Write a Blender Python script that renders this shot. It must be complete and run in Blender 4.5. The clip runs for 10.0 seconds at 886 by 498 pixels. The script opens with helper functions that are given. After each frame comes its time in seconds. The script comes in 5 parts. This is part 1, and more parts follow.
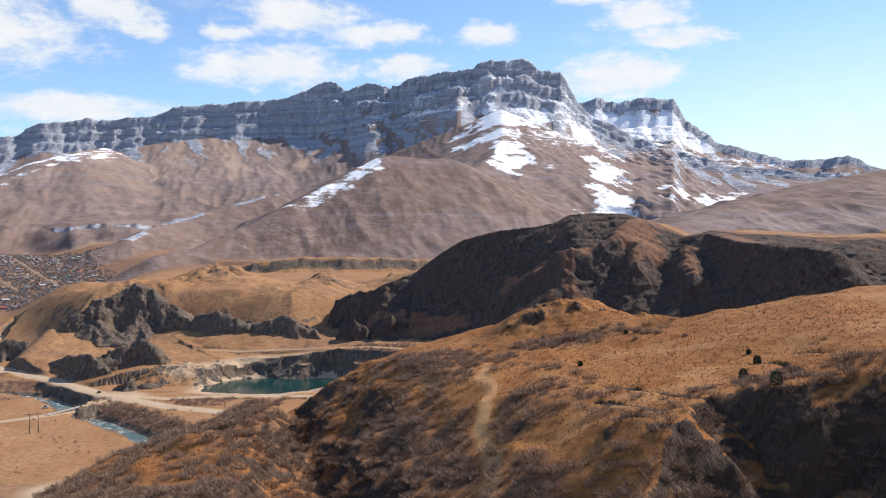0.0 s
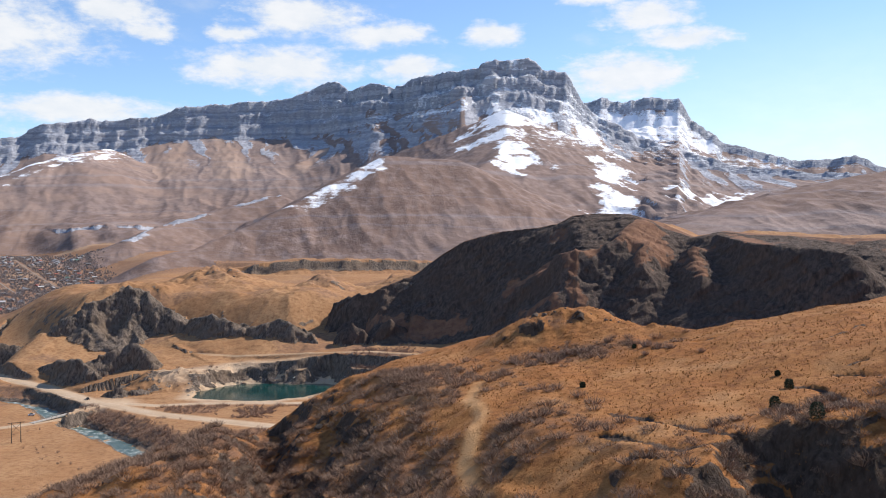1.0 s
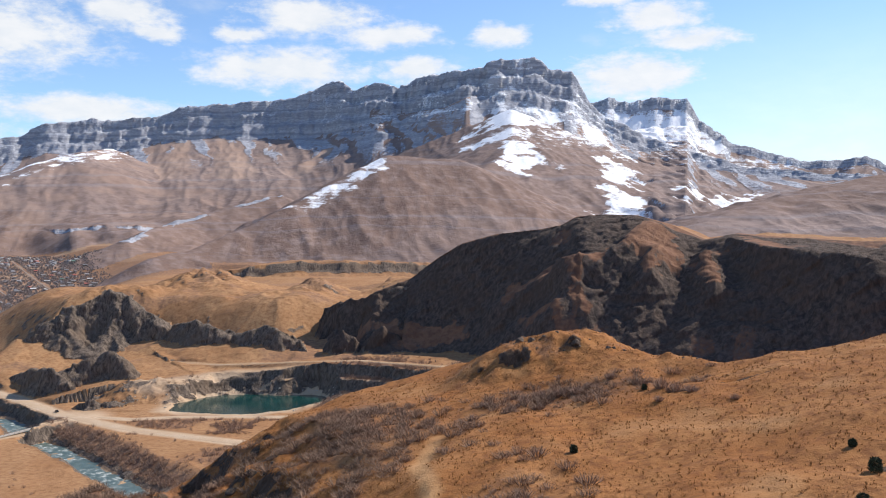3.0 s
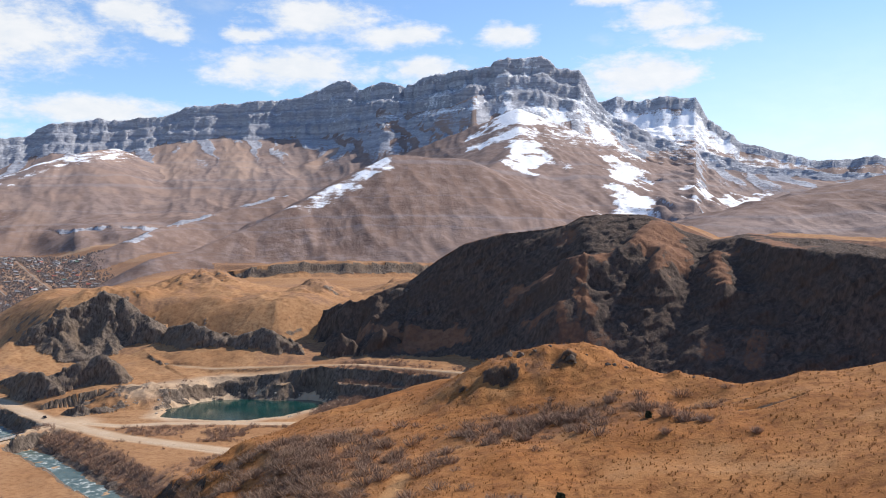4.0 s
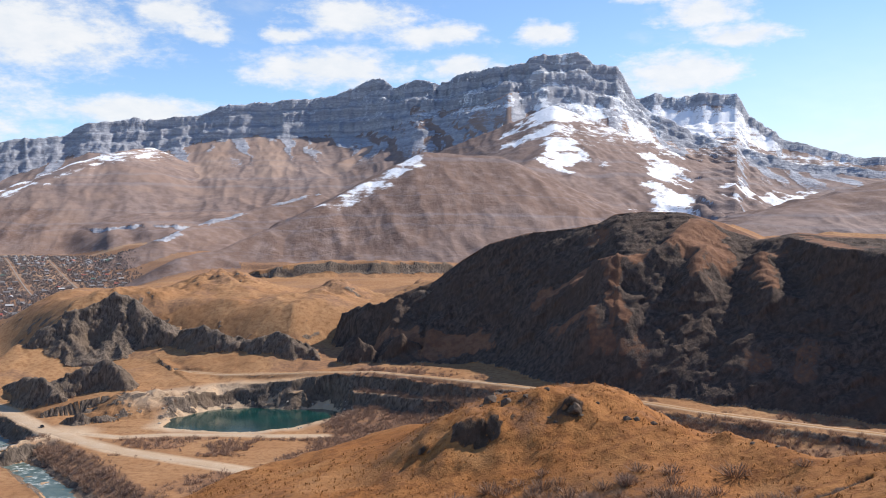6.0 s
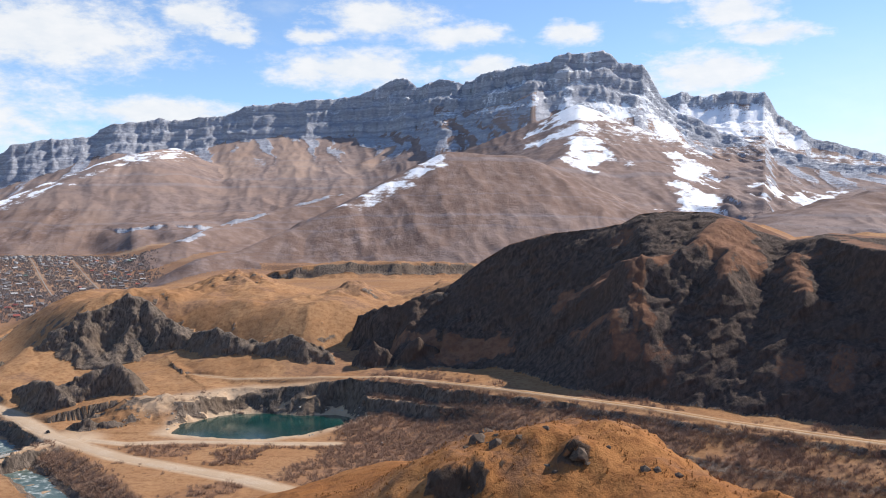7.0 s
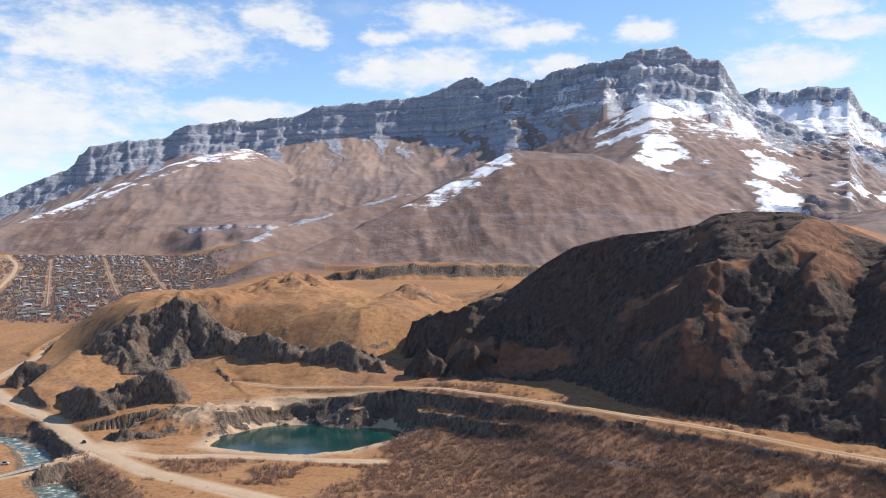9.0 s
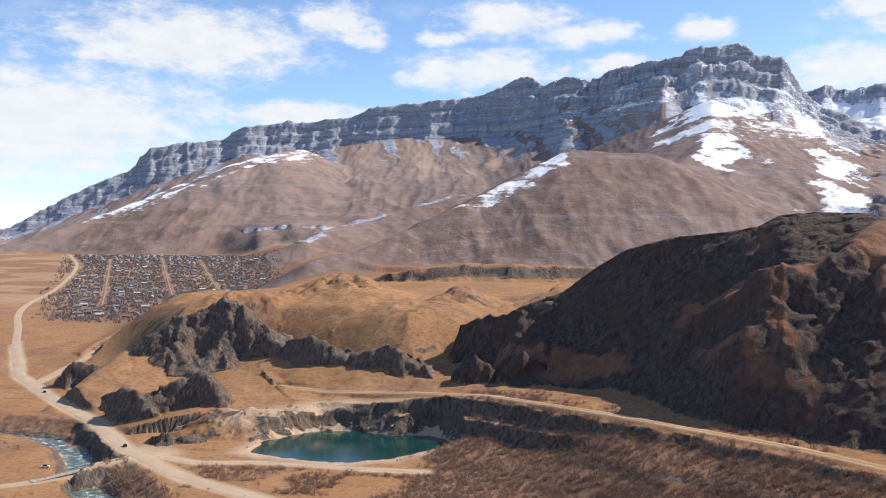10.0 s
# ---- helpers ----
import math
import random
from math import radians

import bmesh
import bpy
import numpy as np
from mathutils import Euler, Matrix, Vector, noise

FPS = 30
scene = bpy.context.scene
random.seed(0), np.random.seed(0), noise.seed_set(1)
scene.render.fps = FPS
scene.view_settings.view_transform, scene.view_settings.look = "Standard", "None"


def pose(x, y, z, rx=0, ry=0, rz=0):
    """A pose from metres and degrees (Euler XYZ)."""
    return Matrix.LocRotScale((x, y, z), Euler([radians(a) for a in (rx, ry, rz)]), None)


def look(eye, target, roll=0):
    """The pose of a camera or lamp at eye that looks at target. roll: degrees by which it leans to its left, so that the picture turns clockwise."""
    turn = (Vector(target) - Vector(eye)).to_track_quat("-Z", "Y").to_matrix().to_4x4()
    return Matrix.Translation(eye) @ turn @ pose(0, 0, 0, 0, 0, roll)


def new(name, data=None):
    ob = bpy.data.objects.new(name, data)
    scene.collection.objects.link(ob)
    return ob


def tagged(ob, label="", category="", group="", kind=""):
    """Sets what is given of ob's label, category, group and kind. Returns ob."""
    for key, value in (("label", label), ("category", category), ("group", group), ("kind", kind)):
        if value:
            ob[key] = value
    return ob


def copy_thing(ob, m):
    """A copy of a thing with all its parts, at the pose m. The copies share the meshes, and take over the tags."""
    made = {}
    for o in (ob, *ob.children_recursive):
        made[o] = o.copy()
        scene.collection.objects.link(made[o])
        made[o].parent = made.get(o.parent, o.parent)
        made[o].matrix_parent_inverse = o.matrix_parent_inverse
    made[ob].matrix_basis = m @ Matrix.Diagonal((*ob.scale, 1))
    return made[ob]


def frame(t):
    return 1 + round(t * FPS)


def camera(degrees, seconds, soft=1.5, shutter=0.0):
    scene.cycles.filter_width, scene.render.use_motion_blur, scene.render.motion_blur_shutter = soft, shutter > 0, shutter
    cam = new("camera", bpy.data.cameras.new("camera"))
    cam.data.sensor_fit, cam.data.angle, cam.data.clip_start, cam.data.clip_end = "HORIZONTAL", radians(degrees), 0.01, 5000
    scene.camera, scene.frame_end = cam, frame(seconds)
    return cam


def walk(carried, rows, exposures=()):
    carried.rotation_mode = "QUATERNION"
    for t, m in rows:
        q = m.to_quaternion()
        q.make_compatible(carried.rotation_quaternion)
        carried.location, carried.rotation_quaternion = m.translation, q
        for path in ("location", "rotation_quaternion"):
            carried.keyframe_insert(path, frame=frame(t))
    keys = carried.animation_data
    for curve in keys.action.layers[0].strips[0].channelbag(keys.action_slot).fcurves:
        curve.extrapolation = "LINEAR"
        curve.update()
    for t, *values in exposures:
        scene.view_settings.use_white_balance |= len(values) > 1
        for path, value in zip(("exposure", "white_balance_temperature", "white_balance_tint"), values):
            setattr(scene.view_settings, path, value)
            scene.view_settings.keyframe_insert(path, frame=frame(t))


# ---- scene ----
cam = camera(52.27, 10.0, soft=1.0)
PATH = [
    (0, (0.00, 0.00, 125.00), (38.20, 999.10, 106.75), -0.02),
    (0.5, (2.34, 11.81, 125.24), (37.57, 1011.03, 107.64), -0.07),
    (1, (4.99, 23.25, 125.31), (37.58, 1022.57, 107.88), -0.06),
    (1.5, (7.42, 34.78, 125.51), (38.97, 1034.14, 108.22), 0.01),
    (2, (9.96, 45.86, 125.60), (40.00, 1045.26, 108.50), -0.00),
    (2.5, (12.67, 57.17, 125.92), (40.60, 1056.65, 109.44), 0.03),
    (4, (21.48, 89.77, 126.14), (37.93, 1089.51, 109.77), 0.02),
    (4.5, (24.56, 100.81, 126.30), (34.04, 1100.62, 109.32), 0.02),
    (5, (27.38, 111.78, 126.26), (27.38, 1111.62, 108.66), 0.01),
    (5.5, (30.02, 123.04, 126.19), (18.20, 1122.82, 108.64), 0.06),
    (7, (37.23, 156.10, 126.35), (-14.68, 1154.60, 109.10), 0.07),
    (7.5, (39.23, 167.45, 126.62), (-28.57, 1165.00, 109.53), 0.14),
    (8, (41.01, 178.45, 126.96), (-45.63, 1174.54, 109.66), 0.14),
    (8.5, (42.85, 189.06, 127.30), (-64.82, 1183.10, 110.25), 0.18),
    (9, (44.23, 199.61, 127.39), (-86.05, 1190.94, 110.01), 0.18),
    (9.5, (45.44, 210.02, 127.58), (-115.21, 1196.89, 110.55), 0.27),
    (10, (46.59, 220.10, 127.86), (-144.61, 1201.51, 111.00), 0.30),
]
walk(cam, [(t, look(eye, target, roll)) for t, eye, target, roll in PATH])

# ---- light ----
SUN_AZ, SUN_EL = 63.0, 41.0          # clockwise from +y, above the horizon
a, e = radians(SUN_AZ), radians(SUN_EL)
sun_dir = Vector((math.sin(a) * math.cos(e), math.cos(a) * math.cos(e), math.sin(e)))
sun = new("sun", bpy.data.lights.new("sun", "SUN"))
sun.data.energy, sun.data.angle, sun.data.color = 4.1, radians(0.6), (1.0, 0.925, 0.835)
sun.matrix_world = look(sun_dir * 1000, (0, 0, 0))
scene.view_settings.exposure = 0.55


# ---- node helpers ----
class Nodes:
    """A thin hand for building node trees."""

    def __init__(self, tree):
        self.tree = tree
        tree.nodes.clear()

    def add(self, kind, inputs=None):
        return self.fill(self.tree.nodes.new(kind), inputs)

    def fill(self, n, inputs=None):
        for k, v in (inputs or {}).items():
            if isinstance(v, bpy.types.NodeSocket):
                self.tree.links.new(v, n.inputs[k])
            else:
                n.inputs[k].default_value = v
        return n

    def math(self, op, x, y=0.0, z=0.0):
        n = self.tree.nodes.new("ShaderNodeMath")
        n.operation = op
        return self.fill(n, {0: x, 1: y, 2: z}).outputs[0]

    def vector(self, op, x, y=(0, 0, 0), z=(0, 0, 0)):
        n = self.tree.nodes.new("ShaderNodeVectorMath")
        n.operation = op
        if op == "LENGTH":
            return self.fill(n, {0: x}).outputs["Value"]
        return self.fill(n, {0: x, 1: y, 2: z} if op == "MULTIPLY_ADD" else {0: x, 1: y}).outputs[0]

    def mix(self, fac, c1, c2):
        n = self.tree.nodes.new("ShaderNodeMix")
        n.data_type = "RGBA"
        for k, v in ((0, fac), (6, c1), (7, c2)):
            if isinstance(v, bpy.types.NodeSocket):
                self.tree.links.new(v, n.inputs[k])
            else:
                n.inputs[k].default_value = v if k == 0 else (*v, 1.0)
        return n.outputs[2]

    def noise(self, vec, scale, detail=5.0, rough=0.55, distort=0.0):
        return self.add("ShaderNodeTexNoise", {"Vector": vec, "Scale": scale, "Detail": detail, "Roughness": rough, "Distortion": distort}).outputs[0]

    def ramp(self, x, lo, hi, to0=0.0, to1=1.0):
        n = self.tree.nodes.new("ShaderNodeMapRange")
        n.interpolation_type = "SMOOTHSTEP"
        return self.fill(n, {0: x, 1: lo, 2: hi, 3: to0, 4: to1}).outputs[0]

    def attr(self, name):
        n = self.tree.nodes.new("ShaderNodeAttribute")
        n.attribute_name = name
        return n.outputs["Fac"]


# ---- sky with its clouds ----
world = bpy.data.worlds.new("sky")
scene.world = world
world.use_nodes = True
w = Nodes(world.node_tree)
gen = w.add("ShaderNodeTexCoord").outputs["Generated"]
air = w.add("ShaderNodeTexSky")
air.sky_type, air.sun_disc, air.sun_elevation, air.sun_rotation = "NISHITA", False, radians(SUN_EL), radians(SUN_AZ)
air.altitude, air.air_density, air.dust_density, air.ozone_density = 2200.0, 1.0, 0.35, 3.5
sky = air.outputs[0]
sep = w.add("ShaderNodeSeparateXYZ", {0: gen})
az = w.math("MULTIPLY", w.math("ARCTAN2", sep.outputs[0], sep.outputs[1]), 57.2958)
el = w.math("MULTIPLY", w.math("ARCSINE", sep.outputs[2]), 57.2958)
azel = w.add("ShaderNodeCombineXYZ", {0: az, 1: el}).outputs[0]
warp = w.add("ShaderNodeTexNoise", {"Vector": azel, "Scale": 0.35, "Detail": 4.0})
shift = w.vector("SUBTRACT", warp.outputs["Color"], (0.5, 0.5, 0.5))
bent = w.vector("MULTIPLY_ADD", shift, (2.4, 1.1, 0.0), azel)
CLOUDS = [(-26.9, 11.4, 8.2, 2.3), (-36.0, 6.4, 12.5, 3.6), (-20.4, 7.3, 6.0, 0.9), (-18.0, 13.0, 3.0, 1.1), (-16.0, 12.0, 1.6, 0.5),
          (-11.4, 12.2, 1.5, 0.45), (-8.7, 10.2, 5.6, 1.3), (-7.0, 13.3, 3.9, 1.2), (-1.9, 12.3, 3.6, 0.8), (5.1, 12.4, 2.0, 0.7),
          (-0.3, 10.3, 2.6, 0.7), (13.3, 9.6, 4.1, 1.5), (14.7, 13.2, 3.0, 0.9), (16.7, 11.7, 3.2, 0.7), (11.3, 14.4, 2.4, 0.5)]
near = None
for ca, ce, ra, re in CLOUDS:
    d = w.vector("SUBTRACT", bent, (ca, ce, 0))
    d = w.vector("MULTIPLY", d, (0.9 / ra, 0.82 / re, 0))
    d = w.vector("LENGTH", d)
    near = d if near is None else w.math("MINIMUM", near, d)
stretch = w.vector("MULTIPLY", azel, (1.0, 2.2, 1.0))
puff = w.noise(stretch, 0.45, 8.0, 0.6)
wisp = w.noise(stretch, 1.6, 6.0, 0.65)
cover = w.math("ADD", w.math("SUBTRACT", 1.0, near), w.math("MULTIPLY_ADD", puff, 1.5, -0.78))
cover = w.math("ADD", cover, w.math("MULTIPLY_ADD", wisp, 0.5, -0.25))
cover = w.ramp(cover, -0.12, 0.62, 0.0, 0.93)
high = w.ramp(w.noise(stretch, 0.12, 6.0, 0.6), 0.55, 0.8, 0.0, 0.35)
cover = w.math("MAXIMUM", cover, high)
haze = w.math("MULTIPLY", w.ramp(az, -2.0, 34.0), w.ramp(el, 15.0, 2.0))
cover = w.math("MAXIMUM", cover, w.math("MULTIPLY", haze, 0.75))
grey = w.mix(w.ramp(puff, 0.35, 0.7), (4.5, 4.68, 4.9), (5.0, 5.03, 5.1))
tone = w.mix(cover, sky, grey)
mixer = w.add("ShaderNodeBackground", {0: tone, 1: 0.13})
w.add("ShaderNodeOutputWorld", {0: mixer.outputs[0]})


# ---- materials ----
def material(name):
    m = bpy.data.materials.new(name)
    m.use_nodes = True
    return m, Nodes(m.node_tree)


def finish(n, color, rough, bump=None, strength=0.5, dist=0.3, spec=0.25, **more):
    inputs = {"Base Color": color, "Roughness": rough, "Specular IOR Level": spec, **more}
    if bump is not None:
        inputs["Normal"] = n.add("ShaderNodeBump", {"Strength": strength, "Distance": dist, "Height": bump}).outputs[0]
    b = n.add("ShaderNodeBsdfPrincipled", inputs)
    n.add("ShaderNodeOutputMaterial", {0: b.outputs[0]})


def land(name, small, large, grass, scrub, rock, pale, snowy=False, strata=0.0, depth=0.45):
    """Ground: dry grass, scrub, rock, bare pale earth and snow by the sheet's own attributes, with grain at two sizes (metres)."""
    m, n = material(name)
    pos = n.add("ShaderNodeNewGeometry").outputs["Position"]
    fine = n.noise(pos, 1.0 / small, 8.0, 0.62)
    broad = n.noise(pos, 1.0 / large, 6.0, 0.55)
    tuft = n.noise(pos, 4.0 / small, 4.0, 0.7)
    g = n.mix(n.ramp(broad, 0.3, 0.7), grass[0], grass[1])
    g = n.mix(n.ramp(fine, 0.42, 0.66, 0.0, 0.75), g, grass[2])
    s = n.mix(n.ramp(tuft, 0.3, 0.7), scrub[0], scrub[1])
    g = n.mix(n.math("MULTIPLY", n.attr("scrub"), n.ramp(fine, 0.25, 0.6)), g, s)
    g = n.mix(n.math("MULTIPLY", n.attr("pale"), n.ramp(fine, 0.15, 0.5)), g, n.mix(n.ramp(broad, 0.3, 0.7), pale[0], pale[1]))
    tall = n.vector("MULTIPLY", pos, (1.0, 1.0, 2.0 if strata else 0.35))
    crack = n.noise(tall, 1.6 / small, 7.0, 0.68, 0.4)
    r = n.mix(n.ramp(crack, 0.3, 0.72), rock[0], rock[1])
    r = n.mix(n.ramp(broad, 0.4, 0.75, 0.0, 0.8), r, rock[2])
    if strata:
        height = n.add("ShaderNodeSeparateXYZ", {0: pos}).outputs[2]
        wave = n.math("MULTIPLY_ADD", height, 1.0 / strata, n.math("MULTIPLY", broad, 2.2))
        layers = n.tree.nodes.new("ShaderNodeTexNoise")
        layers.noise_dimensions = "1D"
        bands = n.fill(layers, {"W": wave, "Scale": 1.0, "Detail": 5.0, "Roughness": 0.7}).outputs[0]
        r = n.mix(n.ramp(bands, 0.4, 0.62, 0.0, 0.7), r, rock[3])
        g = n.mix(n.ramp(bands, 0.54, 0.68, 0.0, 0.2), g, rock[0])
    edge = n.math("ADD", n.attr("rock"), n.math("MULTIPLY_ADD", crack, 0.9, -0.45))
    color = n.mix(n.ramp(edge, 0.35, 0.65), g, r)
    if snowy:
        edge = n.math("ADD", n.attr("snow"), n.math("MULTIPLY_ADD", crack, 1.3, -0.65))
        edge = n.math("ADD", edge, n.math("MULTIPLY_ADD", tuft, 0.6, -0.3))
        edge = n.math("ADD", edge, n.math("MULTIPLY", n.ramp(n.attr("snow"), 0.03, 0.3), n.math("MULTIPLY_ADD", bands, 1.5, -0.75)))
        color = n.mix(n.ramp(edge, 0.3, 0.8), color, (0.86, 0.88, 0.92))
    relief = n.math("ADD", n.math("MULTIPLY", crack, n.math("MULTIPLY_ADD", n.attr("rock"), 1.6, 0.35)), n.math("MULTIPLY", tuft, 0.35))
    finish(n, color, 0.92, relief, 0.9, small * depth, 0.15)
    return m


near_land = land("hill_grass", 1.6, 14.0, ((0.315, 0.125, 0.037), (0.38, 0.172, 0.06), (0.175, 0.066, 0.021)),
                 ((0.15, 0.078, 0.048), (0.26, 0.14, 0.082)), ((0.05, 0.035, 0.026), (0.15, 0.105, 0.078), (0.12, 0.07, 0.045)),
                 ((0.46, 0.24, 0.10), (0.55, 0.32, 0.15)))
valley_land = land("valley_ground", 3.5, 40.0, ((0.345, 0.178, 0.082), (0.41, 0.232, 0.115), (0.245, 0.118, 0.054)),
                   ((0.17, 0.095, 0.065), (0.27, 0.158, 0.105)), ((0.06, 0.047, 0.039), (0.27, 0.21, 0.165), (0.20, 0.142, 0.10)),
                   ((0.47, 0.33, 0.21), (0.56, 0.42, 0.29)))
# darker than the valley ground: shade of the sunless front is in these colours
shaded_land = land("shaded_hillside_rock", 5.0, 45.0, ((0.21, 0.105, 0.06), (0.26, 0.135, 0.08), (0.14, 0.07, 0.046)),
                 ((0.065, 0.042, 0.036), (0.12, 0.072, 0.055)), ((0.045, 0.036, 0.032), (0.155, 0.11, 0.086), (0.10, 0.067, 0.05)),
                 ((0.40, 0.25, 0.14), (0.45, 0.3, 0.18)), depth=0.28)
# rock and slopes paled and shifted to blue: aerial haze mixed into base colours
hazy_land = land("hazy_mountain_rock", 26.0, 260.0, ((0.252, 0.185, 0.16), (0.31, 0.233, 0.205), (0.198, 0.148, 0.132)),
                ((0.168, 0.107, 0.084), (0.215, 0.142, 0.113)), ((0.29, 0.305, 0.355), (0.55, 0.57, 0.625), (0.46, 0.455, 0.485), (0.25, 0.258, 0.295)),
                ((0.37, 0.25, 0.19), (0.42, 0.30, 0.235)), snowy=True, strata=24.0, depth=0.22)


# ---- noise on arrays ----
def perlin(x, y, seed):
    rng = np.random.RandomState(seed)
    perm = rng.permutation(256)
    perm = np.concatenate([perm, perm, perm])
    ang = rng.rand(256) * 2 * np.pi
    gx, gy = np.cos(ang), np.sin(ang)
    xi, yi = np.floor(x).astype(np.int64), np.floor(y).astype(np.int64)
    fx, fy = x - xi, y - yi
    u, v = fx * fx * fx * (fx * (fx * 6 - 15) + 10), fy * fy * fy * (fy * (fy * 6 - 15) + 10)
    xi, yi = xi & 255, yi & 255

    def corner(i, j):
        h = perm[perm[(xi + i) & 255] + ((yi + j) & 255)]
        return gx[h] * (fx - i) + gy[h] * (fy - j)

    top = corner(0, 0) * (1 - u) + corner(1, 0) * u
    low = corner(0, 1) * (1 - u) + corner(1, 1) * u
    return (top * (1 - v) + low * v) * 1.5


def fbm(x, y, size, seed, octaves=4, gain=0.5):
    out, amp = 0.0, 1.0
    for k in range(octaves):
        out = out + amp * perlin(x / size + 17.3 * k, y / size - 9.1 * k, seed + k)
        size, amp = size * 0.5, amp * gain
    return out


def ridged(x, y, size, seed, octaves=4, gain=0.5):
    out, amp, total = 0.0, 1.0, 0.0
    for k in range(octaves):
        out = out + amp * (1 - np.abs(perlin(x / size + 11.7 * k, y / size + 5.3 * k, seed + k)) * 1.6)
        total, size, amp = total + amp, size * 0.5, amp * gain
    return out / total


def step(x, lo, hi):
    t = np.clip((x - lo) / (hi - lo), 0, 1)
    return t * t * (3 - 2 * t)


def along(x, y, line):
    """Distance to a line of points (x, y, ...), the side (positive: left of its run), and the rest of its columns, carried along."""
    pts = np.array(line, float)
    best = np.full(x.shape, 1e18)
    side = np.zeros(x.shape)
    rest = [np.zeros(x.shape) for _ in range(pts.shape[1] - 2)]
    for p, q in zip(pts[:-1], pts[1:]):
        dx, dy = q[0] - p[0], q[1] - p[1]
        t = np.clip(((x - p[0]) * dx + (y - p[1]) * dy) / (dx * dx + dy * dy), 0, 1)
        ex, ey = x - p[0] - t * dx, y - p[1] - t * dy
        d = ex * ex + ey * ey
        lean = (dx * (y - p[1]) - dy * (x - p[0])) / math.hypot(dx, dy)
        tie = np.abs(d - best) <= 1e-6 * (1 + d)
        new_best = (d < best) & ~tie
        turn = new_best | (tie & (np.abs(lean) > np.abs(side)))
        best = np.where(new_best, d, best)
        side = np.where(turn, lean, side)
        for k in range(len(rest)):
            rest[k] = np.where(new_best, p[2 + k] + t * (q[2 + k] - p[2 + k]), rest[k])
    return np.sqrt(best), np.sign(side), rest


def ridge(x, y, line, slope):
    """Height of a crest line's two even flanks, and the distance to it."""
    pts = np.array(line, float)
    top, near = np.full(x.shape, -1e9), np.full(x.shape, 1e9)
    for p, q in zip(pts[:-1], pts[1:]):
        dx, dy = q[0] - p[0], q[1] - p[1]
        t = np.clip(((x - p[0]) * dx + (y - p[1]) * dy) / (dx * dx + dy * dy), 0, 1)
        d = np.hypot(x - p[0] - t * dx, y - p[1] - t * dy)
        top, near = np.maximum(top, p[2] + t * (q[2] - p[2]) - slope * (np.sqrt(d * d + 64) - 8)), np.minimum(near, d)
    return top, near


def smax(a, b, k):
    h = np.clip(0.5 + 0.5 * (a - b) / k, 0, 1)
    return b * (1 - h) + a * h + k * h * (1 - h)


def inside(x, y, loop):
    """Signed distance to a closed outline, negative inside."""
    pts = list(loop) + [loop[0]]
    d, _, _ = along(x, y, pts)
    odd = np.zeros(x.shape, bool)
    for (x0, y0), (x1, y1) in zip(pts[:-1], pts[1:]):
        if y0 != y1:
            odd ^= ((y0 > y) != (y1 > y)) & (x < (x1 - x0) * (y - y0) / (y1 - y0) + x0)
    return np.where(odd, -d, d)


# ---- the lie of the land (metres; the pond lies at height 0) ----
ROAD = [(-60, 590), (-88, 609), (-128, 629), (-172, 651), (-208, 679), (-240, 706), (-295, 766), (-350, 811), (-417, 872), (-455, 905), (-500, 965),
        (-548, 1027), (-620, 1130), (-705, 1243), (-809, 1404), (-961, 1702), (-1258, 2235), (-1500, 2560), (-1682, 2837), (-2088, 3121)]
SIDE_ROAD = [(-420, 880), (-433, 951), (-449, 1041), (-479, 1174), (-520, 1330), (-560, 1500)]
POND_ROAD = [(-205, 690), (-180, 682), (-150, 690), (-120, 690), (-85, 688), (-55, 690)]
FIELD_ROAD = [(-226, 684), (-239, 655), (-251, 639), (-263, 628), (-285, 610), (-330, 590)]
TRACK = [(-190, 832, 18), (-150, 816, 18.5), (-83, 803, 22.5), (-31, 783, 26), (6, 752, 28), (44, 722, 29.5), (77, 695, 30), (128, 664, 29), (160, 634, 28.5), (200, 606, 28), (240, 578, 28), (330, 520, 27)]
RIVER = [(-420, 752), (-356, 752), (-318, 746), (-283, 722), (-258, 690), (-234, 656), (-204, 624), (-173, 587), (-146, 553), (-110, 515), (-60, 470), (0, 440), (90, 410)]
POND = [(-164, 712), (-166, 740), (-155, 762), (-141, 777), (-115, 780), (-91, 773), (-70, 779), (-57, 768), (-50, 752), (-62, 736), (-78, 717), (-99, 701), (-129, 701)]
CLIFF = [(-186, 770, 12), (-160, 781, 14), (-150, 792, 15), (-122, 795, 16), (-96, 792, 18), (-83, 794, 21), (-60, 786, 23), (-31, 772, 24.5), (10, 738, 26), (44, 712, 27), (77, 685, 28),
         (128, 653, 27), (160, 622, 27), (200, 594, 26.5), (240, 566, 26), (330, 506, 25), (460, 420, 25)]
FOOT = [(-36, 806), (0, 799), (36, 788), (58, 760), (72, 724), (84, 706), (102, 695), (128, 682), (163, 652), (204, 622), (250, 592), (330, 540), (460, 470)]
CREST = [(-75, 915, 58), (-55, 899, 68), (-20, 880, 76), (7, 885, 86), (30, 876, 104), (53, 870, 118), (81, 857, 126), (116, 843, 130), (136, 834, 134), (148, 833, 141), (171, 828, 143), (197, 819, 142),
         (223, 808, 134), (247, 796, 122), (269, 783, 127), (300, 766, 124), (345, 745, 121), (400, 720, 121), (560, 660, 120)]
EDGE = [(-420, 960), (-372, 920), (-345, 893), (-318, 905), (-295, 915), (-273, 927), (-255, 925), (-238, 912), (-222, 903), (-200, 893), (-186, 887), (-165, 874), (-145, 868), (-119, 860), (-95, 866), (-75, 880), (-30, 900), (60, 930)]
